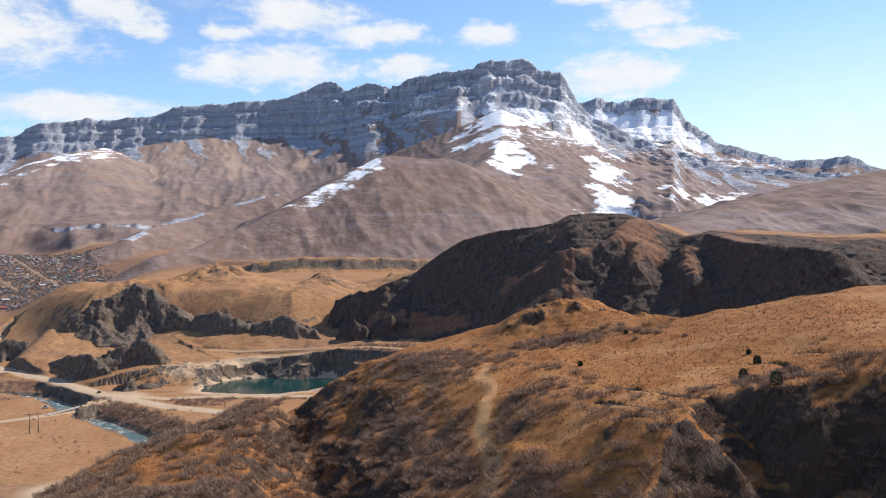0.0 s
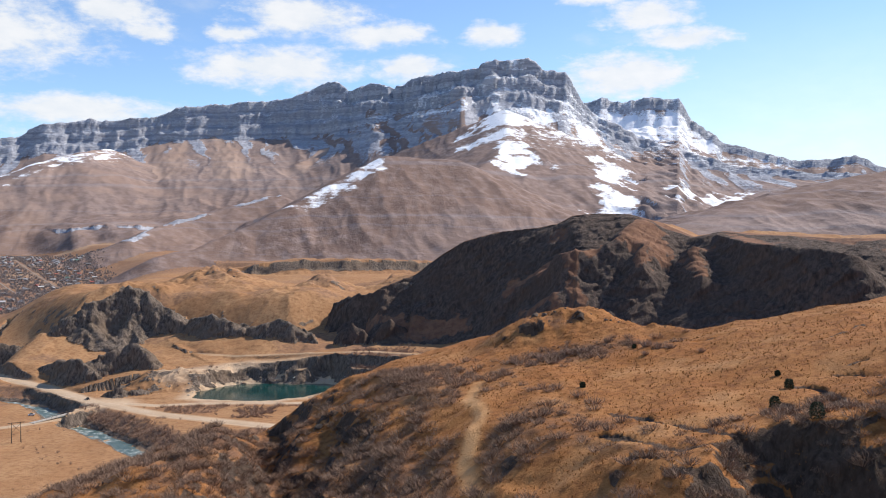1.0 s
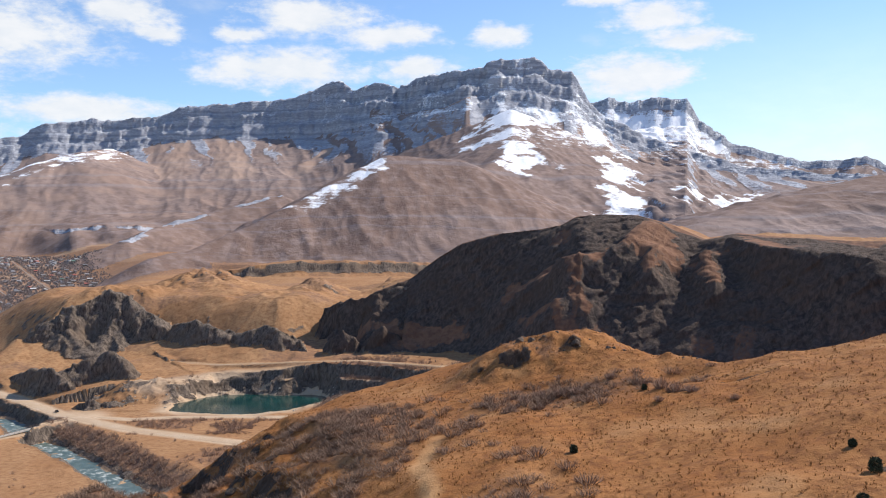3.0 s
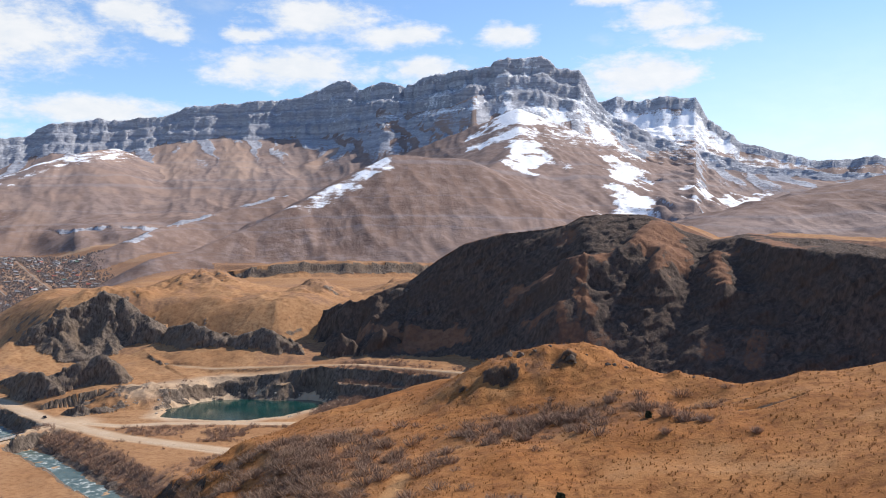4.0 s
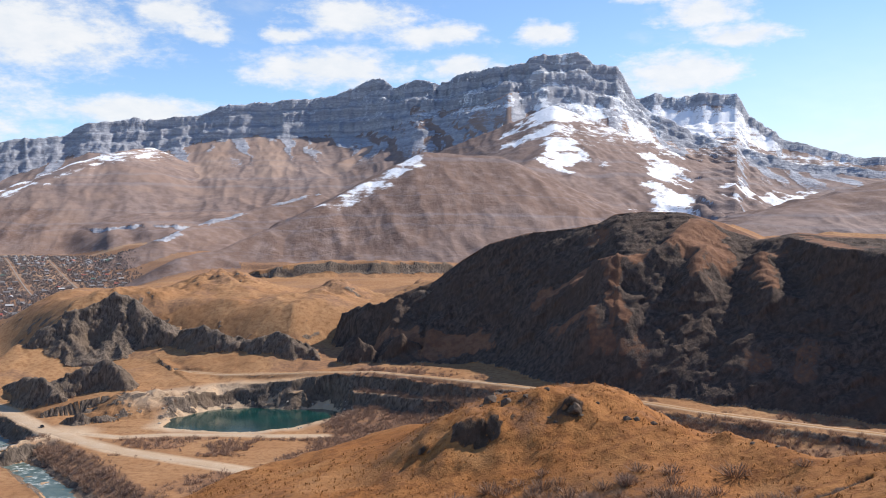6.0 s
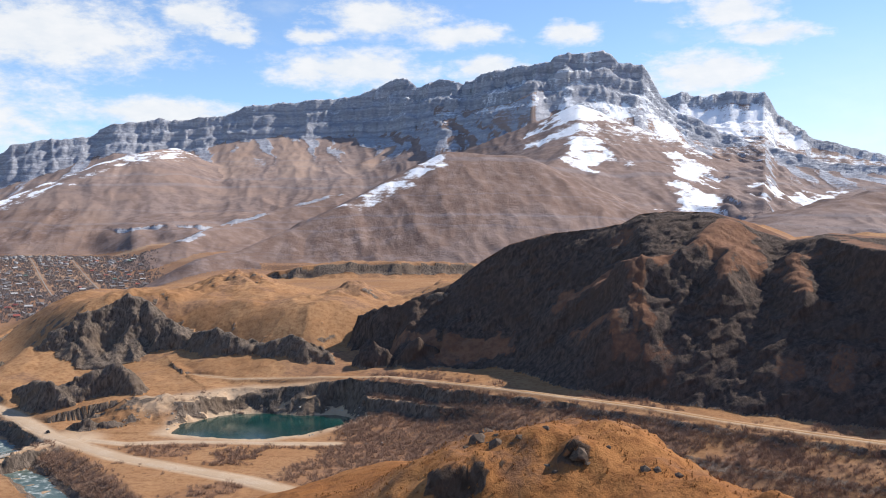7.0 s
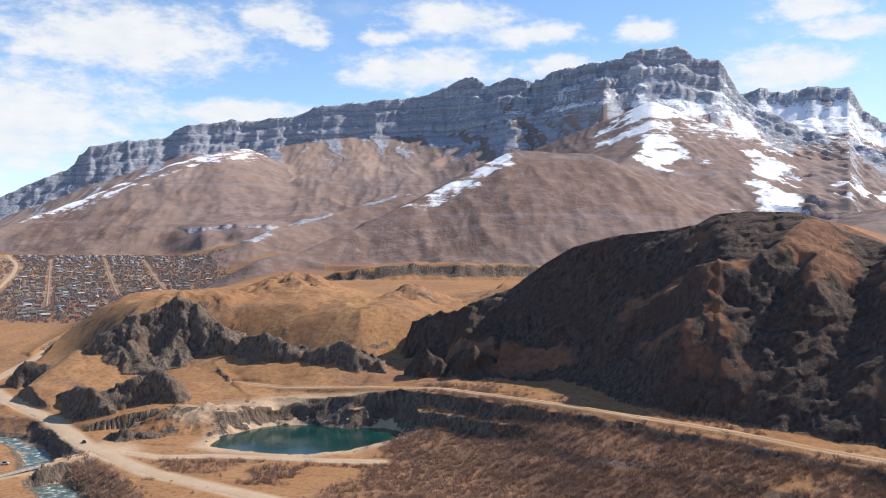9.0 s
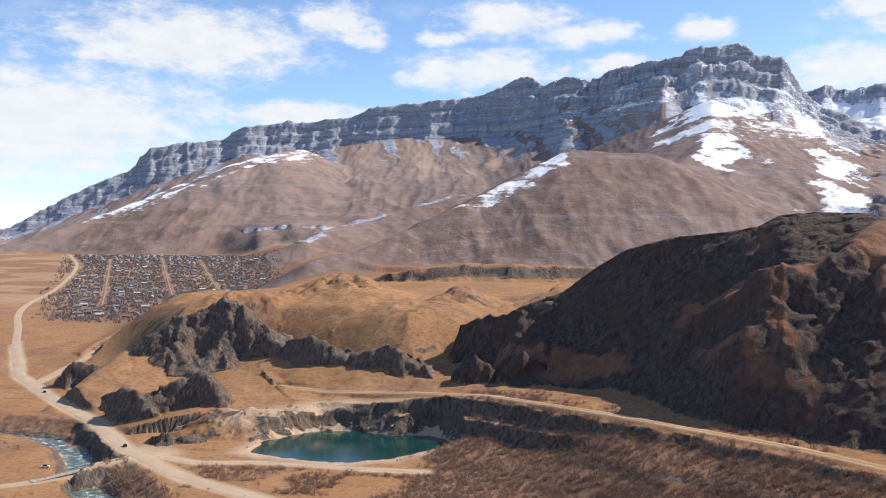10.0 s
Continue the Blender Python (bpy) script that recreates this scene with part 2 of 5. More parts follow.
CRAGS = [  # crest lines with half width and steepness
    ([(-352, 880, 28), (-330, 889, 40), (-312, 902, 56), (-296, 911, 67), (-276, 922, 74), (-258, 922, 70), (-243, 912, 59), (-230, 905, 49), (-218, 900, 43)], 35),
    ([(-206, 894, 46), (-186, 884, 49), (-166, 872, 46), (-154, 866, 39)], 30),
    ([(-146, 868, 40), (-130, 862, 46), (-112, 858, 47), (-98, 850, 40)], 30),
    ([(-62, 838, 36), (-50, 832, 46), (-40, 830, 42)], 22),
    ([(-28, 828, 40), (-16, 824, 49), (-4, 826, 44)], 19),
    ([(-70, 908, 58), (-48, 886, 70), (-22, 876, 74), (4, 878, 82)], 24),
    ([(-262, 772, 15), (-252, 780, 27), (-238, 788, 33), (-227, 787, 34), (-217, 782, 28), (-210, 776, 18)], 19),
    ([(-296, 786, 12), (-282, 778, 22), (-268, 770, 25), (-259, 764, 18)], 19),
    ([(-318, 812, 10), (-300, 806, 18), (-286, 800, 16)], 16),
    ([(-392, 872, 14), (-380, 876, 26), (-368, 878, 22), (-356, 870, 14)], 20),
    ([(-228, 719, 6), (-222, 718, 9), (-217, 720, 7)], 7),
    ([(-212, 722, 4), (-206, 725, 7), (-202, 727, 5)], 6),
    ([(9, 847, 43), (22, 843, 53), (35, 841, 50)], 20),
    ([(40, 848, 52), (52, 840, 62), (62, 828, 50)], 17),
    ([(-12, 868, 62), (8, 864, 72), (22, 858, 66)], 16),
]
MOUNDS = [(-290, 965, 11, 55), (-95, 1058, 17, 34), (-228, 1110, 22, 70), (-120, 985, 8, 60), (-300, 1020, 6, 60), (20, 1090, 14, 80), (-400, 1060, 5, 60)]
BROW = [(-75, 150), (-48, 200), (-22, 232), (0, 260), (22, 270), (46, 262), (57, 240), (66, 224), (86, 217), (120, 224), (200, 250), (320, 300)]
GULLY_A = [(-30, 238, 76), (-25, 212, 76), (-20, 185, 74), (-15, 160, 72), (-10, 135, 70), (-8, 90, 58), (-20, -60, 25)]
GULLY_B = [(63, 122, 90), (54, 121, 83), (42, 106, 77), (30, 84, 69), (14, 40, 56), (0, -60, 34)]
SPUR = [(-33, 216, 77), (-35, 198, 85.5), (-41, 178, 85), (-53, 156, 79), (-66, 128, 70), (-90, 80, 50)]

# the mountain: bearing from the middle of the flight, height of the crest
MID = (40.0, 150.0)
MAIN = [(-45, 60), (-36.6, 140), (-34.8, 211), (-33.3, 291), (-32.1, 334), (-29.8, 418), (-28.5, 526), (-26.7, 562), (-24.3, 592), (-22.9, 660), (-19.9, 675), (-17.0, 692), (-15.1, 746), (-12.3, 757),
        (-10.2, 777), (-8.3, 796), (-6.0, 862), (-5.3, 864), (-4.65, 817), (-3.2, 837), (-1.7, 812), (-0.2, 845), (1.7, 858), (3.7, 862), (4.85, 904), (7.0, 894), (8.1, 843), (9.35, 843), (10.1, 748), (10.6, 690), (14, 560), (20, 420), (40, 300)]
MAIN_R = [(-45, 4600), (-20, 4500), (-6, 4280), (4, 3800), (9, 3850), (14, 3950), (40, 3950)]
BACK = [(-50, 40), (6, 500), (9.7, 794), (11.2, 836), (11.9, 844), (13.1, 817), (14.4, 838), (16.5, 832), (17.3, 718), (19.2, 600), (20.6, 569), (23.2, 500), (24.8, 496), (26.7, 513), (28.5, 440), (40, 380)]
LEFT_SPUR = [(-1960, 2700, 60), (-1850, 2850, 108), (-1720, 3150, 214), (-1570, 3400, 327), (-1430, 3560, 413), (-1340, 3700, 462), (-1300, 3950, 500)]
APEX = [(-470, 1720, 92), (-418, 1790, 105), (-351, 1900, 143), (-259, 2010, 198), (-183, 2120, 248), (-119, 2200, 294), (-61, 2250, 326), (30, 2268, 321), (112, 2280, 318), (199, 2300, 287), (296, 2320, 242), (415, 2360, 184), (520, 2400, 140)]
APEX_RIB = [(0, 2245, 318), (-30, 2120, 240), (-75, 1980, 170), (-100, 1860, 118), (-110, 1760, 86)]
APEX_RIB_B = [(110, 2270, 312), (150, 2120, 235), (190, 1980, 168), (220, 1850, 110)]
APEX_RIB_C = [(-183, 2120, 242), (-230, 2000, 176), (-270, 1880, 122), (-300, 1780, 88)]
APEX_BACK = [(60, 2300, 300), (160, 2550, 300), (260, 2850, 370), (330, 3150, 470), (360, 3500, 610)]
RIGHT_HILL = [(380, 1420, 128), (452, 1520, 146), (621, 1700, 191), (773, 1800, 220), (939, 1900, 255), (1150, 2000, 290), (1500, 2150, 340)]
MESA = [(-330, 1545, 60), (-250, 1552, 74), (-195, 1565, 81), (-110, 1578, 80), (-33, 1600, 79), (25, 1618, 76), (90, 1650, 72)]
MID_SPUR = [(-439, 3010, 262), (-561, 2885, 222), (-620, 2800, 196), (-681, 2700, 174), (-712, 2534, 147), (-740, 2400, 118)]
CLIFF_FOOT = [(-45, 40), (-36, 110), (-30, 300), (-26, 420), (-23, 497), (-19.8, 490), (-16.5, 550), (-13, 580), (-9.5, 574), (-6, 574), (-3.5, 568), (-1.3, 536), (1.2, 536),
              (3.3, 574), (4.7, 650), (6.8, 642), (10.2, 622), (12, 520), (20, 380), (40, 280)]
SCREE = [[(-1077, 4290, 30), (-1053, 4056, 75), (-1048, 3800, 120)], [(-925, 4313, 25), (-816, 4055, 70), (-731, 3769, 110)], [(-1290, 3620, 26), (-1231, 3440, 40)], [(-393, 4027, 30), (-487, 3828, 60)]]
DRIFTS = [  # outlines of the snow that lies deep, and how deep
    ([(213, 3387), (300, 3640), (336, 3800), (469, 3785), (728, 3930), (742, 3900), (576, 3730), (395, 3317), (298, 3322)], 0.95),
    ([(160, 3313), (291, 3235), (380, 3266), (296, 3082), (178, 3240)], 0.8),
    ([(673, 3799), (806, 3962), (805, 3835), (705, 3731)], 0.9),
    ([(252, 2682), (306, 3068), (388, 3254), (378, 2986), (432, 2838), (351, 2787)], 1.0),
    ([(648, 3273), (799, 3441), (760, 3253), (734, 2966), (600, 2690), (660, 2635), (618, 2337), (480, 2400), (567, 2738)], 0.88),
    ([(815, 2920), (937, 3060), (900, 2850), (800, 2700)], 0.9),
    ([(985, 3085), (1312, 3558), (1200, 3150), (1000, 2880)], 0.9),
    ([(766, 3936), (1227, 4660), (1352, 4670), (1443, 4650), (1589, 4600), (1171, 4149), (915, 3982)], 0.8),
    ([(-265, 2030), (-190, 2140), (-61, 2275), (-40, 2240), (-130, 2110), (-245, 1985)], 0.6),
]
TOWN_EDGE = [(-460, 1100), (-490, 1350), (-520, 1680), (-560, 1850), (-700, 2200), (-900, 2550), (-1200, 3000)]


def plain(x, y):
    """The valley floor: level by the river, rising to the town, with the upper terraces to the right of it."""
    z = 0.5 + 20 * step(y + 0.25 * (x + 300), 760, 1120)
    z = z + 36 * step(np.hypot(x, y), 1750, 3100) * step(x, -350, -650)
    d, s, _ = along(x, y, TOWN_EDGE)
    up = step(-d * s, -70, 110) * step(y, 1050, 1200)
    bump = fbm(x, y, 320, 40, 3)
    d2, s2, _ = along(x, y, [(-620, 1790), (-480, 1760), (-300, 1720), (-100, 1690), (120, 1700)])
    high = 12 * step(d2 * s2, -12, 14) * step(x, -560, -440)
    return z + up * (36 + 5 * bump + high)


def mountain(x, y):
    """Height, rock, snow, brown turf and tan scree of the far range."""
    dx, dy = x - MID[0], y - MID[1]
    r, b = np.hypot(dx, dy), np.degrees(np.arctan2(dx, dy))
    jag = fbm(b * 60, r * 0.2, 60, 61, 4)
    warp = fbm(x, y, 500, 62, 4)
    lane = x + 0.22 * (y - 4000) + 70 * warp
    gully = 0.65 * ridged(lane, y * 0.16, 210, 63, 3, 0.5) + 0.35 * ridged(lane - 60 * warp, y * 0.2, 62, 161, 2, 0.5)
    rugged = ridged(x, y, 260, 64, 5, 0.5)
    crumble = fbm(x, y, 75, 60, 4, 0.6)
    zs = np.interp(b, *np.array(MAIN).T)
    rs = np.interp(b, *np.array(MAIN_R).T)
    zc = zs + 7 * jag
    rc = rs + 20 * perlin(b / 2.1, r * 0, 65) + 6 * perlin(b / 0.7, r * 0, 66) + 4 * perlin(b / 0.25, r * 0, 162)
    u = rc - r
    # the cliffs under the crest, in two tiers with a ledge between
    zk = np.interp(b, *np.array(CLIFF_FOOT).T)
    deep = (30 + 0.62 * np.maximum(zs - zk, 20)) * (1 + 0.9 * step(b, -7, -3) * step(b, 4.2, 2.5))
    v = u / deep + 0.10 * crumble * step(u, 0, 25) + 0.025 * perlin(b / 0.45, u / 90, 163)
    tiers = np.interp(v, [0, 0.05, 0.15, 0.36, 0.42, 0.56, 0.70, 0.82, 1.0, 1.4, 3.0], [0, 0.04, 0.29, 0.38, 0.58, 0.66, 0.71, 0.93, 1.0, 1.5, 9.0]) + np.interp(-u, [0, 900], [0, 0.8])
    top = zc + (zk - zc) * tiers
    # scree and turf slopes down to the broken brow above the plain
    low_r, low_z = np.interp(b, [-42, -36, -29, -22, -12], [4250, 4000, 3500, 3000, 2880]) + 70 * perlin(b / 3.0, r * 0, 68), np.interp(b, [-40, -30, -20], [60, 120, 166])
    foot = np.clip((rs - deep - r) / np.maximum(rs - deep - low_r, 50), -0.25, 1.0)
    talus = low_z + (zk - low_z) * np.abs(1 - foot) ** 1.3
    talus = talus + (gully - 0.62) * 17 * step(foot, -0.1, 0.12) * step(foot, 1.0, 0.7) + (rugged - 0.62) * 14 * step(foot, 0.0, 0.3)
    z = np.where(u > 0, np.maximum(top, talus), top)
    cliffy = (top > talus - 2) & (u > -40)
    brow = low_r + 42 * perlin(b / 0.8, r * 0.002, 58) + 16 * perlin(b / 0.3, r * 0.004, 57)
    z = z - step(brow - r, 0, 24) * np.maximum(12 + 22 * perlin(b / 1.7, r * 0, 69), 0) * step(brow - r, 330, 60) - step(low_r - r, 5, 480) * 175
    z = z + step(u, 190, 20) * step(u, -500, -20) * (rugged - 0.62) * 20
    rock = np.where(cliffy, 1.0, 0.0) * step(zc, 120, 260)
    fans = fbm(lane, y * 0.16, 95, 59, 4, 0.55)
    rock = np.maximum(rock, 0.66 * step(fans, -0.1, 0.22) * step(foot, 0.55, 0.08) * step(r, 2900, 3200))
    rock = np.maximum(rock, step(brow - r, 0, 12) * step(brow - r, 50, 24) * 0.8 * step(perlin(b / 1.7, r * 0, 69), -0.4, 0.0))
    tan = 0.5 * step(fbm(lane, y * 0.18, 240, 164, 3), 0.15, 0.5) * step(foot, 0.6, 0.15)
    for line in SCREE:
        d, s, (wide,) = along(x, y, line)
        mark = step(d + wide * 0.5 * fbm(lane, y * 0.2, 60, 165, 3), wide * 1.1, wide * 0.5) * (r > 2900)
        tan = np.maximum(tan, mark)
        rock = np.where(cliffy, rock, rock * (1 - 0.85 * mark))
    stain = step(fbm(lane, y * 0.05, 42, 169, 3), 0.3, 0.6) * cliffy
    tan = np.where(cliffy, 0.45 * stain, tan)
    rock = rock - 0.15 * stain
    # the range behind
    zb = np.interp(b, *np.array(BACK).T) + 8 * jag
    ub = 4700 - r + 30 * perlin(b / 0.8, r * 0, 70)
    back = zb - np.interp(ub, [-400, 0, 14, 30, 140, 1100, 2600, 3300], [20, 0, 52, 60, 150, 400, 640, 1000]) * np.clip(zb / 780, 0.5, 1.1)
    back = back + step(ub, 40, 300) * (gully - 0.6) * 50 + (rugged - 0.6) * 22 * step(ub, 20, 120)
    rock = np.where(back > z, step(ub, 45, 20), rock)
    z = np.maximum(z, back)
    # spurs in front
    carved = 0.78 * ridged(x + 0.12 * y + 60 * warp, y * 0.3, 120, 71, 3, 0.45) + 0.22 * ridged(x + 0.12 * y + 30 * warp, y * 0.3, 45, 171, 2, 0.5)
    stony = fbm(x, y, 130, 73, 3)
    brown = 0.7 * step(foot + 0.25 * warp, 0.35, 0.8) * (z > back)
    for line, slope, rough, shade, drop in ((LEFT_SPUR, 0.45, 12, 0.25, 0), (MID_SPUR, 0.42, 16, 0.8, 0), (APEX, 0.52, 13, 0.95, 0), (APEX_RIB, 0.6, 11, 0.9, 16), (APEX_RIB_B, 0.6, 11, 1.0, 16), (APEX_RIB_C, 0.62, 12, 0.85, 14), (APEX_BACK, 0.4, 16, 0.55, 0), (RIGHT_HILL, 0.23, 18, 1.0, 0)):
        crown, d = ridge(x, y, line, slope)
        rib = crown - drop + (carved - 0.62) * rough * step(d, 5, 130) + 3 * perlin(x / 60, y / 60, 74)
        rock = np.where(rib > z, np.maximum(0.22 * step(stony, 0.2, 0.8), 0.9 * (line is MID_SPUR) * step(d, 26, 10) * step(stony, -0.25, 0.1)), rock)
        tan = np.where(rib > z, 0.0, tan)
        brown = np.where(rib > z, shade, brown)
        z = smax(rib, z, 22.0)
    base = plain(x, y)
    fan = base + 0.10 * np.maximum(r - 1650, 0) * step(b, -20, -4) * (1 - step(r, 2400, 2900))
    z = smax(z - 10, base, 16.0)
    z = np.maximum(z, fan * step(b, -20, -4))
    # the flat-topped scarp before the spur
    d, s, (zl,) = along(x, y, MESA)
    shelf = np.where(s > 0, zl - 0.02 * d, zl - np.interp(d, [0, 10, 60], [0, 15, 32])) + 3 * fbm(x, y, 25, 75, 3)
    inm = step(d, 260, 60) * step(x, -345, -300) * step(x, 160, 90)
    sh = base + (shelf - base) * inm
    rock = np.where((sh > z) & (s < 0) & (d < 16), 0.95, rock)
    z = np.maximum(z, sh)
    # snow: a dusting on ledges and the high right-hand slopes, and drifts with edges of their own
    patch = fbm(x, y, 170, 76, 5, 0.6)
    streak = fbm(lane * 0.4, z * 1.0, 26, 77, 4, 0.65)
    snow = step(b, 2.0, 6.0) * step(b, 34, 26) * step(z, 330, 520) * 0.47
    snow = np.maximum(snow, step(b, 10, 12) * step(z, 500, 640) * step(ub, 25, 60) * 0.75)
    snow = np.maximum(snow, step(u, 28, 0) * step(zc, 600, 760) * 0.66)
    snow = np.maximum(snow, 0.45 * step(v, 0.13, 0.2) * step(v, 0.42, 0.34) * step(b, -14, -4) * step(u, 0, 10))
    snow = np.maximum(snow, 0.5 * step(z, 520, 700) * step(v, 1.05, 0.9) * step(b, -20, -5))
    d, s, _ = along(x, y, LEFT_SPUR)
    snow = np.maximum(snow, step(d, 270, 20) * step(z, 120, 230) * step(s * d, -210, 10) * (0.5 + 0.75 * fbm(d * s, y * 0.12, 26, 78, 3, 0.6)))
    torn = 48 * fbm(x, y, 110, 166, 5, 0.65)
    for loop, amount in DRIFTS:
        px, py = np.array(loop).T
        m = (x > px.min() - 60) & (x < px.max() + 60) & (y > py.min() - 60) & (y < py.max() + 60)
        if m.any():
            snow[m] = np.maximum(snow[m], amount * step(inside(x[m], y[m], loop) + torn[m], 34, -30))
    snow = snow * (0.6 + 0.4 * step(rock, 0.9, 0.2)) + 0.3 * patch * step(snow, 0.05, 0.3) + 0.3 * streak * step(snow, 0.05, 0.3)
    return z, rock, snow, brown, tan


HILL_RIBS = [[(78, 790), (108, 779), (125, 762)], [(143, 756), (174, 764), (205, 797)], [(125, 763), (133, 720)], [(89, 756), (114, 732)], [(113, 724), (132, 698)], [(267, 760), (270, 739), (270, 695)],
             [(228, 739), (222, 698)], [(195, 753), (184, 730)]]
HILL_SPUR = [(270, 780), (276, 735), (288, 690), (305, 640)]  # throws its shade over the bowl to the west
TURF = [[(82, 792), (91, 801), (120, 786), (144, 766), (146, 759), (136, 754), (137, 722), (129, 722), (125, 763), (109, 783)], [(145, 759), (177, 779), (205, 806), (221, 783), (205, 737), (182, 732), (193, 753), (174, 767)],
        [(91, 756), (114, 738), (118, 724), (127, 713), (134, 698), (117, 708), (113, 724)], [(-68, 890), (-9, 840), (34, 822), (53, 810), (51, 802), (1, 813), (-55, 866)], [(264, 760), (271, 739), (272, 690), (266, 690), (262, 731)],
        [(225, 740), (232, 740), (225, 694), (219, 700)]]


def hillside(x, y):
    """The dark hill above the track and the upland behind it: height, and where it is its steep front."""
    m = (x > -64) & (y > 430) & (y < 1500)
    z, face = np.full(x.shape, -200.0), np.zeros(x.shape, bool)
    if m.any():
        z[m], face[m] = hill_form(x[m], y[m])
    return z, face


def hill_form(x, y):
    df, sf, _ = along(x, y, FOOT)
    dk, sk, (zc,) = along(x, y, CREST)
    lane = x * 0.79 - y * 0.61
    t = np.where(sf > 0, df / (df + dk + 1e-6), 0)
    t = np.where(sk > 0, 1.0, t)
    ribs = ridged(lane + 10 * fbm(x, y, 90, 81, 2), (x * 0.61 + y * 0.79) * 0.2, 74, 82, 3, 0.5) - 0.62
    bulge = -0.35 + 0.85 * step(x, 45, 150)
    front = 26 + (zc - 26) * (t * (1 + bulge - bulge * t)) + (ribs * 11 + (ridged(x + 0.5 * y, y, 24, 140, 4, 0.55) - 0.62) * 4.5) * np.sin(np.pi * np.clip(t, 0, 1)) ** 1.2
    for line in HILL_RIBS:
        d, s, _ = along(x, y, line)
        front = front + 10 * np.exp(-(d / 11) ** 2) * np.sin(np.pi * np.clip(t, 0, 1)) ** 0.5
    d, s, _ = along(x, y, HILL_SPUR)
    front = front + 34 * np.exp(-(d / 26) ** 2) * np.sin(np.pi * np.clip(t, 0, 1)) ** 0.6
    front = np.minimum(front, zc - 15 * (1 - t))
    up = 66 + 54 * step(x, 110, 260)
    rear = zc + (up - zc) * step(dk, 0, 190) + 4 * fbm(x, y, 60, 83, 3) * step(dk, 5, 60)
    z = np.where(sk > 0, rear, front)
    fade = step(x, -64, -22)
    return np.where(sf > 0, z, -50) - 48 * (1 - fade) - 200 * step(y, 1350, 1500), (sf > 0) & (sk <= 0)


def plateau(x, y):
    d, s, _ = along(x, y, EDGE)
    sd = d * s
    low = plain(x, y)
    z = 61 + 5 * fbm(x, y, 130, 84, 3) + 1.2 * fbm(x, y, 22, 85, 3)
    for mx, my, h, w in MOUNDS:
        q = np.hypot(x - mx, (y - my) * 0.8) / w
        z = z + h * np.exp(-q * q * 1.6) * (1 + 0.25 * fbm(x, y, 18, 86, 3))
    west = step(x + 0.25 * (y - 900), -450, -330)
    north = step(y, 1360, 1150)
    keep = step(sd, -14, 80) * west * north
    return np.where(y > 830, low + np.maximum(z - low, 0) * keep, -100)


def near_hill(x, y):
    """The grassy hill that the camera flies over, with its knoll and two gullies."""
    z = 93.5 + 0.19 * (x - 16) + 0.012 * (y - 190) + 1.5 * fbm(x, y, 38, 90, 3) + 0.35 * fbm(x, y, 7, 91, 3)
    z = np.where(x > 95, z - 0.1 * (x - 95), z)
    z = z + 5.7 * np.exp(-(((x - 40.5) / 17) ** 4 + ((y - 252) / 13) ** 2)) + 3.0 * np.exp(-(((x + 10) / 16) ** 2 + ((y - 222) / 22) ** 2))
    z = z - 2.2 * np.exp(-(((x - 61) / 8) ** 2 + ((y - 220) / 10) ** 2))
    d, s, _ = along(x, y, BROW)
    out = np.maximum(d * s, 0)
    z = z - 0.78 * np.maximum(out - 4, 0) - 0.02 * np.minimum(out, 8) ** 2
    for line, slope, wide in ((GULLY_A, 1.0, 2.0), (GULLY_B, 1.15, 5.0)):
        d, s, (zl,) = along(x, y, line)
        rough = (ridged(x, y, 22, 92, 3) - 0.6) * 7
        ease = np.where((s > 0) & (line is GULLY_A), 0.56, slope)
        wall = zl + slope * np.clip(d - wide, 0, 7) + ease * np.maximum(d - wide - 7, 0) + rough * (0.4 + 0.6 * step(d, 25, 8))
        z = np.minimum(z, wall)
    for line, slope in ((SPUR, 0.9),):
        d, s, (zl,) = along(x, y, line)
        z = np.maximum(z, zl - slope * np.maximum(d - 2.5, 0) * (0.6 + 0.4 * step(d, 0, 12)) + 1.8 * fbm(x, y, 12, 93, 3))
    z = z + 0.55 * fbm(x, y, 3.2, 173, 3) * np.exp(-(((x - 43) / 22) ** 4 + ((y - 248) / 14) ** 4))
    # outcrops on the knoll and narrow turf scars across the slope
    for kx, ky, h, wd in ((34, 246, 1.5, 2.6), (37, 246, 1.2, 2.0), (46, 245, 1.3, 2.0), (41, 249, 0.7, 4.0), (57, 240, 0.8, 2.0), (62, 236, 0.7, 1.6), (-13, 218, 1.6, 4.0)):
        q = np.hypot(x - kx, y - ky) / wd
        z = z + h * np.clip(1.25 - q, 0, 1) * (0.7 + 0.8 * ridged(x, y, 4, 94, 3))
    return z


# turf steps, shallowly cut; the shadow under each is painted as dark rock tone
SHADED_SCARS = [[(37, 168), (40, 156), (44, 148), (47, 138), (53, 139)], [(32, 153), (36, 145), (39, 137), (45, 137)], [(65, 164), (67, 159), (64, 145), (67, 140)], [(59, 153), (56, 139)], [(81, 187), (91, 194), (91, 190)],
         [(72, 165), (76, 157)], [(36, 132), (39, 130)], [(76, 167), (78, 167)], [(33, 139), (36, 136)], [(64, 217), (70, 219)], [(64, 211), (68, 211), (71, 211)], [(55, 210), (59, 210)]]


